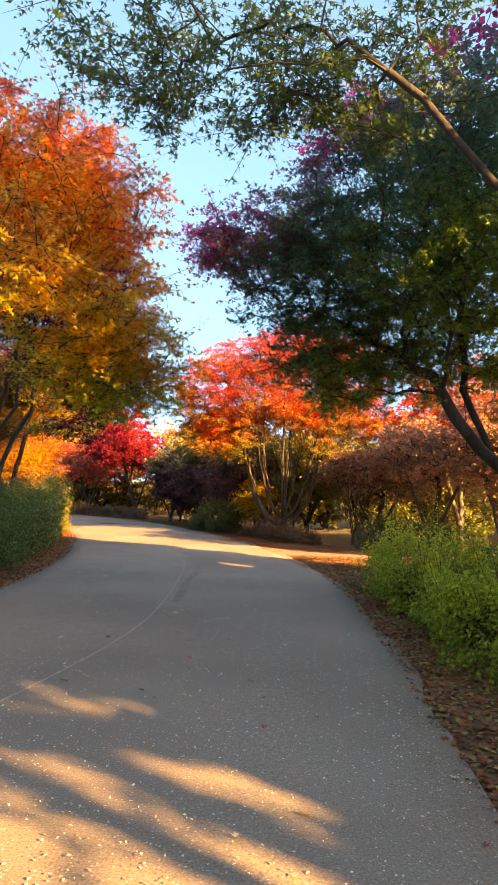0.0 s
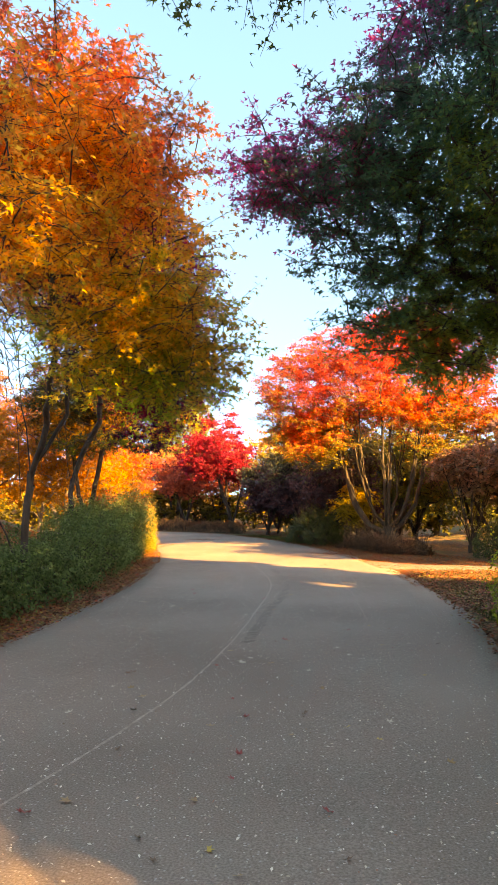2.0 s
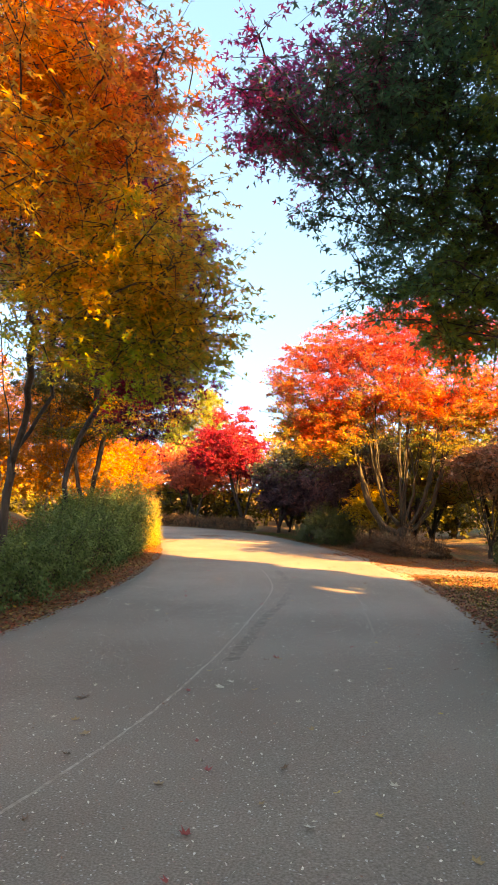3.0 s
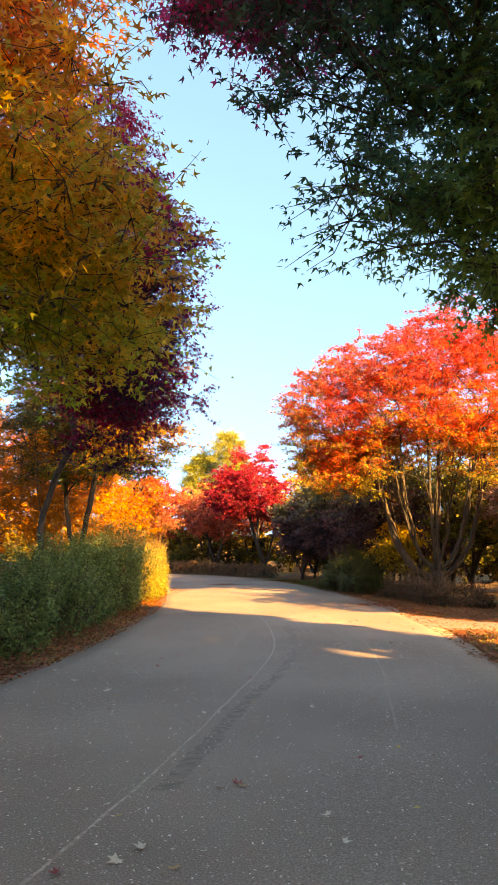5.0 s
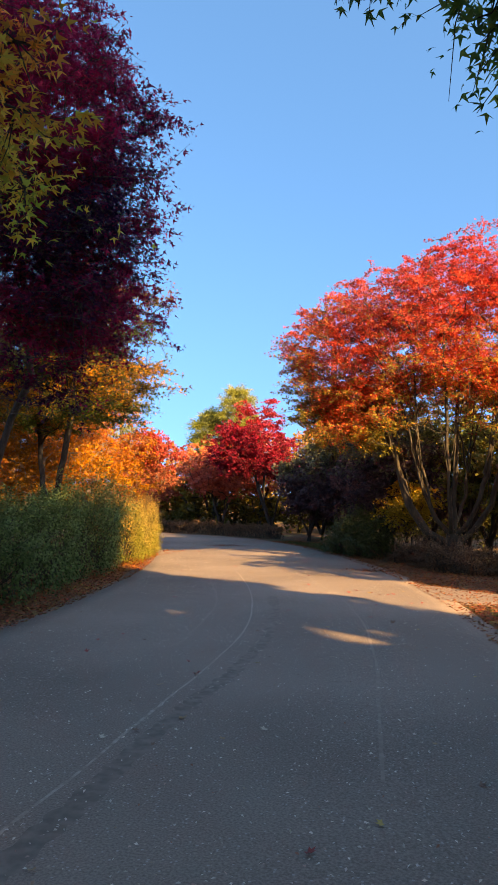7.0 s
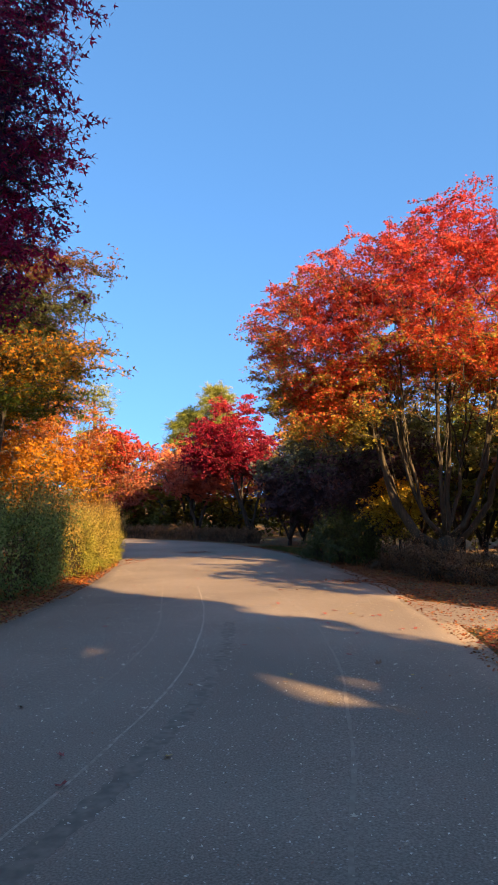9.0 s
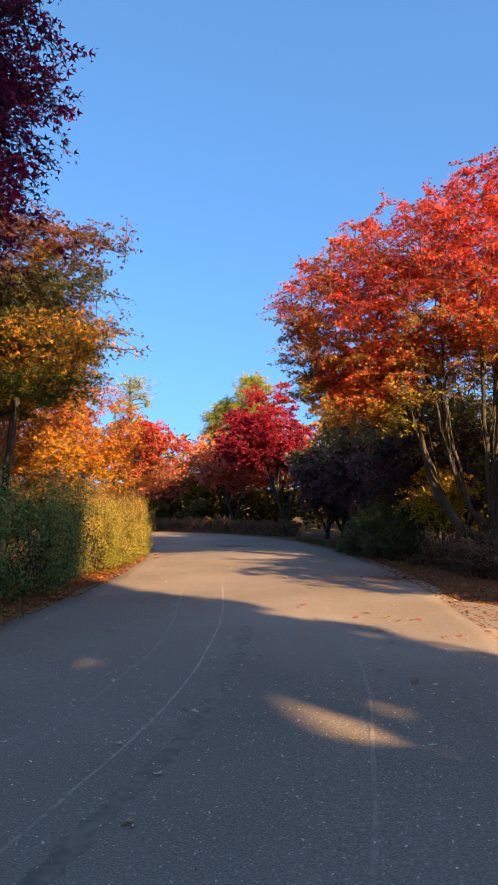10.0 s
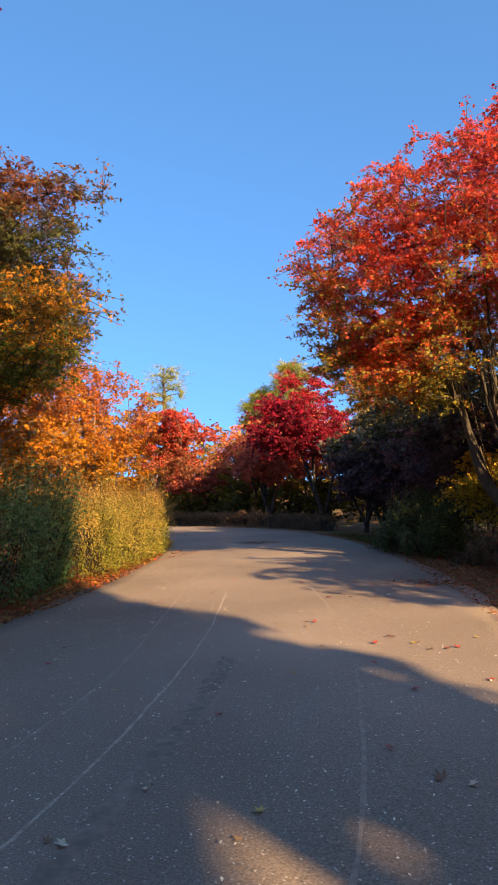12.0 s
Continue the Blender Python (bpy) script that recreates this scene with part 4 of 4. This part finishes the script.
        pts = fill(rng, crown, clumps, 0.35, 2.0, x)
        lv.append(crown_leaves(rng, pts, per, 0.62, 0.55, WIDE, size, 0.1, 0.7, False)[0])
        wv += grow(rng, [[(x, y, b - 0.2), (x + 0.2, y, b + h * 0.4), (x, y, b + h * 0.8)]], pts[::3], 0.14)
    ob = new(name)
    tagged(ob, label, "woods", kind="stuff")
    part("trunkwood", mesh_of("trunkwood", *join(wv), BARK_DARK, True), ob)
    part("canopy", mesh_of("canopy", *join(lv), material), ob)
    return ob


rngw = np.random.default_rng(7)
ring = []
for i in range(26):
    ring.append((-40 + i * 3.1 + rngw.normal() * 0.8, 53 + rngw.uniform(-2, 7) + 0.004 * (i * 3.1 - 30) ** 2, rngw.uniform(4.6, 6.6), rngw.uniform(2.0, 2.8)))
woods("woodland", "autumn woodland closing the view beyond the bend", ring, M_WOODS, 201, 26, 70, 0.24)
side = [(16 + rngw.uniform(0, 8), 24 + i * 3.2, rngw.uniform(5.5, 8.5), rngw.uniform(2.2, 3.0)) for i in range(9)]
side += [(9 + rngw.uniform(0, 6), 40 + i * 3, rngw.uniform(5, 7), 2.6) for i in range(4)]
woods("woodland", "autumn woodland behind the roadside trees", side, M_WOODS, 202)
lside = [(-17 - rngw.uniform(0, 8), 10 + i * 3.0, rngw.uniform(5.0, 7.0), rngw.uniform(2.2, 3.0)) for i in range(10)]
woods("woodland", "golden woodland on the bank", lside, M_ORANGE, 203)
# unseen trees added beside and behind the path to shade the road
shade_trees = [(9.5, 3.5, 8.3, 2.8), (8.6, 0.8, 8.3, 2.4), (4.5, -6.5, 9, 2.6), (9, -9, 9, 3.2), (-7, -6, 8, 3.0), (-8, 1, 8, 3.0), (-1, -16, 8, 3), (-6, -13, 8, 3)]
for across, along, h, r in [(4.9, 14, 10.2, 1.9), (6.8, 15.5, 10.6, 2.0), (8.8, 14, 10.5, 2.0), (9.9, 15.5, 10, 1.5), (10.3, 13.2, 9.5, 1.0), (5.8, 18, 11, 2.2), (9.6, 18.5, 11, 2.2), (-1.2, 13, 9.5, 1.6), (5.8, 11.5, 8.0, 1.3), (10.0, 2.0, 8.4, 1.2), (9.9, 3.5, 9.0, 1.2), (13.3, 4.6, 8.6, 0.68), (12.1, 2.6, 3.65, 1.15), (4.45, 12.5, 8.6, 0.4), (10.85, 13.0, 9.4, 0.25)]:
    shade_trees.append((across * 0.62 + along * 0.78, across * 0.78 - along * 0.62, h, r))
woods("woodland", "unseen autumn woodland added to shade the road", shade_trees, M_WOODS, 204, 24, 90, 0.46)
# unseen crown added out of view to bound the sun patch on the road
woods("added_shade_tree", "unseen tall tree crown added to block the sun", [(12.25 * 0.62 + 13.5 * 0.78, 12.25 * 0.78 - 13.5 * 0.62, 12.75, 1.1)], M_WOODS, 207, 34, 150, 0.4, 0.125)
# another unseen crown, added to keep sun off the hedge
woods("added_shade_tree", "unseen tall tree crown added to block the sun", [(12.9 * 0.62 + 13.5 * 0.78, 12.9 * 0.78 - 13.5 * 0.62, 14.7, 0.6)], M_WOODS, 216, 34, 70, 0.4, 0.065)
# unseen high crowns added to keep sun off the left maples
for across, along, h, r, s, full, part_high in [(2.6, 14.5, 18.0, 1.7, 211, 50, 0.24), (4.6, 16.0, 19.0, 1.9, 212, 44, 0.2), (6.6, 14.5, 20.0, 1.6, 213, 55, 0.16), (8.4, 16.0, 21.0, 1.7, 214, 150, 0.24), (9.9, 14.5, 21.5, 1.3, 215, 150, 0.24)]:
    woods("added_shade_tree", "unseen tall tree crown added to block the sun", [(across * 0.62 + along * 0.78, across * 0.78 - along * 0.62, h, r)], M_WOODS, s, 24, full, 0.46 if full > 100 else 0.32, part_high)

under = [(-34 + i * 2.1 + rngw.normal() * 0.5, 48.5 + rngw.uniform(-0.8, 2.5), rngw.uniform(1.6, 3.0), rngw.uniform(1.2, 1.7)) for i in range(24)]
under += [(-3.5 + i * 1.9, 39.5 + rngw.uniform(-1, 2), rngw.uniform(1.5, 2.6), 1.4) for i in range(9)]
near_under = [(5.5 + i * 1.5 + rngw.normal() * 0.4, 27.5 + rngw.uniform(0, 3), rngw.uniform(1.4, 2.4), 1.3) for i in range(8)]
under += [(-36 + i * 1.7 + rngw.normal() * 0.4, 52.0 + rngw.uniform(-0.8, 2.5), rngw.uniform(2.6, 4.2), rngw.uniform(1.3, 1.8)) for i in range(24)]
woods("undergrowth", "amber and olive undergrowth between the trunks", under, M_AMBER, 205, 36, 34, 0.19)
woods("undergrowth", "olive and brown undergrowth behind the fiery maple", near_under, M_WOODS, 208, 44, 40, 0.12)

# sparse unseen trees, added to break the foreground sun into dapples
woods("added_dapple_tree", "unseen sparse tree added to dapple the sun", [(2.2 * 0.62 + 9 * 0.78, 2.2 * 0.78 - 9 * 0.62, 7.0, 1.3), (0.9 * 0.62 + 7 * 0.78, 0.9 * 0.78 - 7 * 0.62, 6.0, 1.0)], M_WOODS, 206, 22, 34, 0.12)

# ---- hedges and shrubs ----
# hedge greens run darker towards the base
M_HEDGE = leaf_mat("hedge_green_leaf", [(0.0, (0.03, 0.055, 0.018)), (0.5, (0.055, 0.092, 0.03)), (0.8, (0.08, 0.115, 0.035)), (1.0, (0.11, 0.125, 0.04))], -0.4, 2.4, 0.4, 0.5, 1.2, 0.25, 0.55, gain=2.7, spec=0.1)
M_YHEDGE = leaf_mat("yellow_hedge_leaf", [(0.0, (0.16, 0.17, 0.03)), (0.3, (0.32, 0.27, 0.055)), (0.5, (0.47, 0.33, 0.1)), (0.75, (0.49, 0.28, 0.07)), (1.0, (0.48, 0.19, 0.055))], 0.0, 2.6, 0.5, 0.5, 1.1, 0.4, gain=1.5, spec=0.15)
# leaf colour brightened, most at the top, in place of missing sunlight
M_SHRUB = leaf_mat("roadside_shrub_leaf", [(0.0, (0.07, 0.1, 0.015)), (0.5, (0.17, 0.2, 0.022)), (1.0, (0.3, 0.27, 0.035))], 0.0, 1.4, 0.5, 0.5, 1.2, 0.4, gain=3.2, spec=0.15)
M_DRY = leaf_mat("dry_brown_shrub_leaf", [(0.0, (0.08, 0.045, 0.025)), (0.5, (0.15, 0.085, 0.045)), (1.0, (0.21, 0.12, 0.06))], 0.0, 1.2, 0.5, 0.5, 1.4, 0.2, gain=2.1, spec=0.15)
# greens run darker towards the ground
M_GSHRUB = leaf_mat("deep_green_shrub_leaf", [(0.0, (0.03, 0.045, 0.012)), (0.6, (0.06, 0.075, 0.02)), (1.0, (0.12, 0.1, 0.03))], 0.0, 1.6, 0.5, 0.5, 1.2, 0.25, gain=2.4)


def hedge(name, label, line, width, height, count, material, seed, size=0.032, shoot=0.0, shape=OVATE, lumps=0.38, category="hedge", shoots=42):
    """A bushy hedge along a line of (x, y): stems, and leaves over a lumpy rounded body."""
    rng = np.random.default_rng(seed)
    p = bend_line(line, 60)
    mid0 = np.array((*p[len(p) // 2], gz(*p[len(p) // 2])))
    seg = np.concatenate([[0], np.cumsum(np.linalg.norm(np.diff(p, axis=0), axis=1))])
    total = seg[-1]
    root = new(name)
    root.location = mid0
    tagged(root, label, category)

    def body(s, a, depth):
        x, y = np.interp(s, seg, p[:, 0]), np.interp(s, seg, p[:, 1])
        dx, dy = np.interp(s + 0.05, seg, p[:, 0]) - np.interp(s - 0.05, seg, p[:, 0]), np.interp(s + 0.05, seg, p[:, 1]) - np.interp(s - 0.05, seg, p[:, 1])
        n = np.sqrt(dx * dx + dy * dy) + 1e-9
        end = np.clip(np.minimum(s, total - s) / (0.6 * width), 0.0, 1)
        round_ = np.sqrt(np.clip(1 - (1 - end) ** 2, 0.02, 1))
        h = (np.interp(s / total, np.linspace(0, 1, len(height)), height)) * (0.55 + 0.45 * round_)
        w = width * round_
        lump = 1 + lumps * np.array([noise.noise(Vector((ss * 1.3 + seed, aa * 1.1, 0.3))) + 0.8 * noise.noise(Vector((ss * 3.4, aa * 2.9, seed))) + 0.5 * noise.noise(Vector((ss * 8.0, aa * 6.0, seed))) for ss, aa in zip(s, a)])
        ca, sa = np.cos(a), np.sin(a)
        sx = np.sign(ca) * np.abs(ca) ** 0.6 * w / 2 * lump * (1 - depth)
        sz = np.abs(sa) ** 0.6 * h * lump * (1 - 0.8 * depth)
        px, py = x + sx * dy / n, y - sx * dx / n
        return np.stack([px, py, ground_z(px, py) * 0.5 + mid0[2] * 0.5 + sz], 1), np.stack([ca * dy / n, -ca * dx / n, sa], 1)

    s = rng.uniform(0, total, count)
    a = rng.uniform(-0.1, math.pi + 0.1, count)
    a = np.where(a < 0, -a, a)
    pos, out = body(s, a, np.abs(rng.normal(size=count)) * 0.15 - 0.04)
    nrm = out + rng.normal(size=(count, 3)) * 0.6 + np.array((0, 0, 0.35))
    way = rng.normal(size=(count, 3)) + np.array((0, 0, 0.5)) + out * 0.5
    pieces = [leaves(shape, pos - mid0, nrm, way, size * rng.uniform(0.7, 1.5, count))]
    twig = []
    n = int(total * 26)
    s2 = rng.uniform(0, total, n)
    foot, _ = body(s2, np.full(n, 0.05) + (rng.random(n) > 0.5) * 3.0, 0.55 + 0.2 * rng.random(n))
    foot[:, 2] = ground_z(foot[:, 0], foot[:, 1]) - 0.03
    tip, _ = body(s2 + rng.normal(size=n) * 0.1, rng.uniform(0.3, 2.84, n), np.full(n, 0.03))
    tw = unit(tip - foot)
    twig.append(tubes(foot - mid0, tw, np.full(n, 0.011), tip - mid0, tw, np.full(n, 0.004), 4))
    if shoot:
        n = int(total * shoots)
        s3 = rng.uniform(0.05, total - 0.05, n)
        st, ou = body(s3, rng.uniform(0.35, 2.79, n), np.full(n, 0.06))
        en = st + (ou * 0.35 + rng.normal(size=(n, 3)) * 0.26 + np.array((0, 0, 1.0))) * (shoot * rng.uniform(0.3, 1.15, n))[:, None]
        tw = unit(en - st)
        twig.append(tubes(st - mid0, tw, np.full(n, 0.004), en - mid0, tw, np.full(n, 0.002), 3))
        k = 12
        t = np.tile(np.linspace(0.1, 1, k), n)
        q = np.repeat(st, k, 0) * (1 - t[:, None]) + np.repeat(en, k, 0) * t[:, None]
        pieces.append(leaves(shape, q - mid0 + rng.normal(size=q.shape) * 0.008, rng.normal(size=q.shape) + np.array((0, 0, 0.6)), np.repeat(tw, k, 0) + rng.normal(size=q.shape) * 0.6, size * rng.uniform(0.6, 1.1, len(q))))
    tagged(part("branchwork", mesh_of("branchwork", *join(twig), BARK_DARK), root), kind="stuff")
    part("foliage", mesh_of("foliage", *join(pieces), material), root)
    return root


# its last metres are coloured dark green for shade that ends at 23.3
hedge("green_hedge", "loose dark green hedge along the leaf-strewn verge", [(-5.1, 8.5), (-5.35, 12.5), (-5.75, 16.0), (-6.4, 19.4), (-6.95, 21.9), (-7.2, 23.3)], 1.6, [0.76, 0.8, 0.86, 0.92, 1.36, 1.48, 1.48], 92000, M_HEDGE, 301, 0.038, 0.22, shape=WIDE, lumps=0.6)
hedge("yellow_hedge", "upright yellow-green hedge turning orange, catching the sun", [(-7.15, 23.3), (-7.4, 24.6), (-8.25, 27.4), (-9.6, 31.0)], 1.6, [1.42, 1.5, 1.52, 1.5, 1.42], 84000, M_YHEDGE, 302, 0.034, 0.42, lumps=0.36, shoots=60)
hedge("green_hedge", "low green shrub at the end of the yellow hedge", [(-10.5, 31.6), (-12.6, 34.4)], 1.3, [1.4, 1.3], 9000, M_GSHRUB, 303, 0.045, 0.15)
hedge("roadside_shrub", "rambling green shrub beside the road", [(2.75, 5.6), (2.8, 8.5), (2.65, 12.6)], 1.3, [0.5, 0.6, 0.65, 0.75, 0.85], 40000, M_SHRUB, 304, 0.046, 0.3, lumps=0.7, category="shrub")
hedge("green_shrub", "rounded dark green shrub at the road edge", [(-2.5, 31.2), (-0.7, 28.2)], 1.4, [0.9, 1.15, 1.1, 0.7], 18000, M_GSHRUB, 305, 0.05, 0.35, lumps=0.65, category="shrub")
hedge("dry_shrub", "low dry brown shrub under the fiery maple", [(-0.3, 27.6), (0.9, 24.9), (2.2, 23.3)], 0.9, [0.28, 0.46, 0.5, 0.46, 0.28], 15000, M_DRY, 306, 0.04, 0.4, lumps=0.8, category="shrub")
hedge("dry_hedge", "low dry brown hedge along the far side of the bend", [(-20.0, 48.9), (-13.8, 46.7), (-9.3, 43.4), (-6.3, 39.9)], 0.9, [0.6, 0.65, 0.62, 0.55], 14000, M_DRY, 307, 0.05, 0.12)
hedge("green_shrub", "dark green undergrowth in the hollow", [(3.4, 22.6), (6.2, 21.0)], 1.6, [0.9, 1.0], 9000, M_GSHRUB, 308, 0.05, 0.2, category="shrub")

# ---- fallen leaves ----
M_LITTER = leaf_mat("fallen_leaf", [(0.0, (0.12, 0.05, 0.028)), (0.3, (0.26, 0.09, 0.04)), (0.5, (0.38, 0.11, 0.04)), (0.7, (0.44, 0.075, 0.035)), (0.85, (0.3, 0.2, 0.08)), (1.0, (0.45, 0.3, 0.06))], -100, 100, 0.35, 1.0, 0.6, 0.15, 0.6, gain=1.3)
M_LITTER2 = leaf_mat("fresh_fallen_leaf", [(0.0, (0.2, 0.07, 0.03)), (0.35, (0.4, 0.11, 0.03)), (0.6, (0.5, 0.16, 0.03)), (0.8, (0.45, 0.06, 0.03)), (1.0, (0.5, 0.28, 0.05))], -100, 100, 0.35, 1.0, 0.6, 0.15, 0.6, gain=1.05)
M_GRASS = leaf_mat("verge_grass", [(0.0, (0.06, 0.09, 0.02)), (0.6, (0.13, 0.16, 0.04)), (1.0, (0.25, 0.22, 0.07))], -100, 100, 0.35, 0.9, 0.8, 0.2)


def litter(name, label, pts, lift, seed, size, material, shape=WIDE):
    rng = np.random.default_rng(seed)
    n = len(pts)
    z = lift(pts[:, 0], pts[:, 1]) + 0.006 + 0.02 * rng.random(n) ** 2
    v, f = leaves(shape, np.c_[pts, z], np.array((0, 0, 1.0)) + rng.normal(size=(n, 3)) * 0.28, rng.normal(size=(n, 3)), size * rng.uniform(0.6, 1.3, n))
    ob = new(name, mesh_of(name, v, f, material))
    return tagged(ob, label, "fallen leaves", kind="stuff")


def strip(rng, line, sign, n, near, far, y0, y1):
    y = rng.uniform(y0, y1, n)
    d = near + (far - near) * rng.random(n) ** 1.3
    return np.stack([edge_x(line, y) + sign * d, y], 1)


rl = np.random.default_rng(77)


litter("verge_litter", "brown and red fallen leaves on the verge below the hedge", strip(rl, left_line, -1, 26000, -0.12, 1.7, 5, 20.5), lambda x, y: ground_z(x, y) - 0.015, 401, 0.044, M_LITTER)
litter("verge_litter", "orange fallen leaves in front of the yellow hedge", strip(rl, left_line, -1, 15000, -0.2, 1.5, 20.5, 34), lambda x, y: ground_z(x, y) - 0.012, 404, 0.048, M_LITTER2)
litter("verge_litter", "brown fallen leaves on the shaded verge", strip(rl, right_line, 1, 15000, -0.1, 1.5, 2.5, 16), lambda x, y: ground_z(x, y) - 0.015, 402, 0.044, M_LITTER)
litter("verge_litter", "orange fallen leaves under the fiery maple", strip(rl, right_line, 1, 38000, -0.25, 3.0, 15.5, 38), lambda x, y: ground_z(x, y) - 0.012, 403, 0.037, M_LITTER2)


def grass(name, label, pts, seed, size):
    rng = np.random.default_rng(seed)
    n = len(pts)
    v, f = leaves(NEEDLE, np.c_[pts, ground_z(pts[:, 0], pts[:, 1]) - 0.03], rng.normal(size=(n, 3)) * np.array((1, 1, 0.2)), np.array((0, 0, 1.0)) + rng.normal(size=(n, 3)) * 0.35, size * rng.uniform(0.5, 1.3, n))
    return tagged(new(name, mesh_of(name, v, f, M_GRASS)), label, "grass", kind="stuff")


grass("verge_grass", "pale green grass on the verge", strip(rl, right_line, 1, 12000, 0.2, 2.4, 11.5, 18.2), 411, 0.065)
grass("verge_grass", "pale green grass on the bank above the shrub", np.stack([rl.uniform(3.4, 7.5, 9000), rl.uniform(9.5, 17, 9000)], 1), 412, 0.14)
grass("verge_grass", "thin green grass at the far road edge", strip(rl, right_line, 1, 3000, 0.1, 1.0, 30, 37), 413, 0.12)

litter("bank_litter", "golden fallen leaves over the bank under the maples", np.stack([rl.uniform(-13.5, -7.2, 16000), rl.uniform(13.5, 30, 16000)], 1), lambda x, y: ground_z(x, y) - 0.012, 405, 0.075, M_LITTER2)

litter("leaf_drift", "drift of orange leaves blown over the asphalt at the bend", np.array((-6.9, 32.9)) + rl.normal(size=(140, 2)) * np.array((0.4, 0.3)), lambda x, y: road_z(x, y), 406, 0.07, M_LITTER2)
litter("leaf_drift", "drift of rust leaves spilling from the verge over the asphalt", np.array((-0.75, 24.0)) + rl.normal(size=(160, 2)) * np.array((0.35, 0.22)), lambda x, y: road_z(x, y), 407, 0.055, M_LITTER2)
litter("verge_litter", "brown fallen leaves over the verge grass", strip(rl, right_line, 1, 5000, 0.0, 2.4, 12.5, 18.5), lambda x, y: ground_z(x, y) + 0.03, 408, 0.042, M_LITTER)

# leaves lying on the road, one by one
LEAF_MESHES = []
for i, (a, b) in enumerate([((0.3, 0.16, 0.06), (0.4, 0.24, 0.1)), ((0.3, 0.04, 0.03), (0.42, 0.06, 0.04)), ((0.45, 0.28, 0.05), (0.55, 0.36, 0.08)), ((0.15, 0.075, 0.04), (0.24, 0.12, 0.06)), ((0.44, 0.37, 0.25), (0.6, 0.52, 0.37))]):
    v, f = star([(-100, 0.55), (-48, 0.85), (0, 1.0), (48, 0.85), (100, 0.55)], 0.5, 0.4 if i % 2 else 0.22)
    LEAF_MESHES.append(mesh_of("fallen_leaf", v * 0.055, f, plain_mat("road_leaf", a, b, 60.0, 0.6)))
LABELS = ["tan fallen maple leaf on the asphalt", "dark red fallen maple leaf on the asphalt", "yellow fallen maple leaf on the asphalt", "brown curled fallen leaf on the asphalt", "bleached pale fallen leaf on the asphalt"]
# (x, y, kind, size) of the leaves that stand out
KNOWN = [(-0.58, 16.02, 2, 0.9), (-1.28, 17.2, 1, 0.9), (0.12, 16.6, 3, 1.1), (-1.23, 15.52, 4, 0.9), (-1.43, 17.95, 4, 0.8), (-2.24, 17.5, 2, 0.6), (-0.95, 13.96, 2, 1.0), (-1.04, 14.49, 4, 0.8),
         (-0.15, 15.24, 2, 0.9), (-1.33, 13.47, 1, 1.0), (-2.14, 16.1, 4, 0.8), (-1.42, 5.63, 1, 1.1), (0.07, 5.85, 1, 0.9), (-0.9, 8.99, 4, 1.2), (-1.26, 5.79, 0, 1.1), (-1.51, 7.7, 0, 1.3), (-1.85, 8.44, 3, 0.9),
         (-0.69, 10.0, 3, 0.9), (-0.83, 9.13, 4, 1.2), (-2.59, 12.52, 4, 1.2), (-0.61, 10.09, 1, 1.0), (0.06, 10.78, 1, 0.8), (0.09, 9.41, 4, 0.9), (-3.2, 12.99, 4, 1.0), (-1.11, 9.46, 2, 0.7), (-1.36, 11.8, 4, 0.9),
         (-1.89, 22.2, 1, 1.1), (-1.55, 20.4, 1, 1.0), (-0.73, 19.5, 1, 1.0), (-0.66, 19.84, 1, 1.1), (-0.39, 18.7, 0, 1.2), (-0.22, 18.1, 1, 1.0), (-0.09, 19.46, 1, 0.9), (0.27, 18.5, 1, 1.0), (0.42, 18.6, 1, 0.9), (0.11, 20.0, 2, 0.8), (-1.12, 22.6, 4, 1.2), (-0.72, 23.1, 4, 1.3)]
for x, y, k, grown in KNOWN:
    ob = new("fallen_leaf", LEAF_MESHES[k])
    ob.matrix_world = pose(x, y, float(road_z(x, y)) + 0.01, rl.uniform(-12, 12), rl.uniform(-12, 12), rl.uniform(0, 360)) @ Matrix.Scale(grown, 4)
    tagged(ob, LABELS[k], "leaf", "leaves on the road")
for i in range(240):
    y = 2.0 + 33 * rl.random() ** 1.3
    l, r = float(edge_x(left_line, y)), float(edge_x(right_line, y))
    x = l + 0.15 + (r - l - 0.3) * rl.random()
    k = int(rl.choice(5, p=[0.24, 0.16, 0.08, 0.17, 0.35]))
    ob = new("fallen_leaf", LEAF_MESHES[k])
    s = rl.uniform(0.5, 0.95)
    ob.matrix_world = pose(x, y, float(road_z(x, y)) + 0.01, rl.uniform(-12, 12), rl.uniform(-12, 12), rl.uniform(0, 360)) @ Matrix.Scale(s, 4)
    tagged(ob, LABELS[k], "leaf", "leaves on the road")

# small crumbs of leaf and grit over the asphalt
yy = 1.5 + 34 * rl.random(24000) ** 1.5
ll, rr_ = edge_x(left_line, yy), edge_x(right_line, yy)
xx = ll + 0.05 + (rr_ - ll - 0.1) * rl.random(24000)
M_CRUMB = leaf_mat("leaf_crumb", [(0.0, (0.25, 0.16, 0.1)), (0.25, (0.5, 0.42, 0.3)), (0.7, (0.72, 0.66, 0.54)), (1.0, (0.3, 0.12, 0.07))], -100, 100, 0.3, 1.0, 0.6, 0.1, gain=1.5)
litter("leaf_crumbs", "tiny leaf crumbs and grit strewn over the asphalt", np.stack([xx, yy], 1), lambda x, y: road_z(x, y) - 0.001, 421, 0.018, M_CRUMB, OVATE)
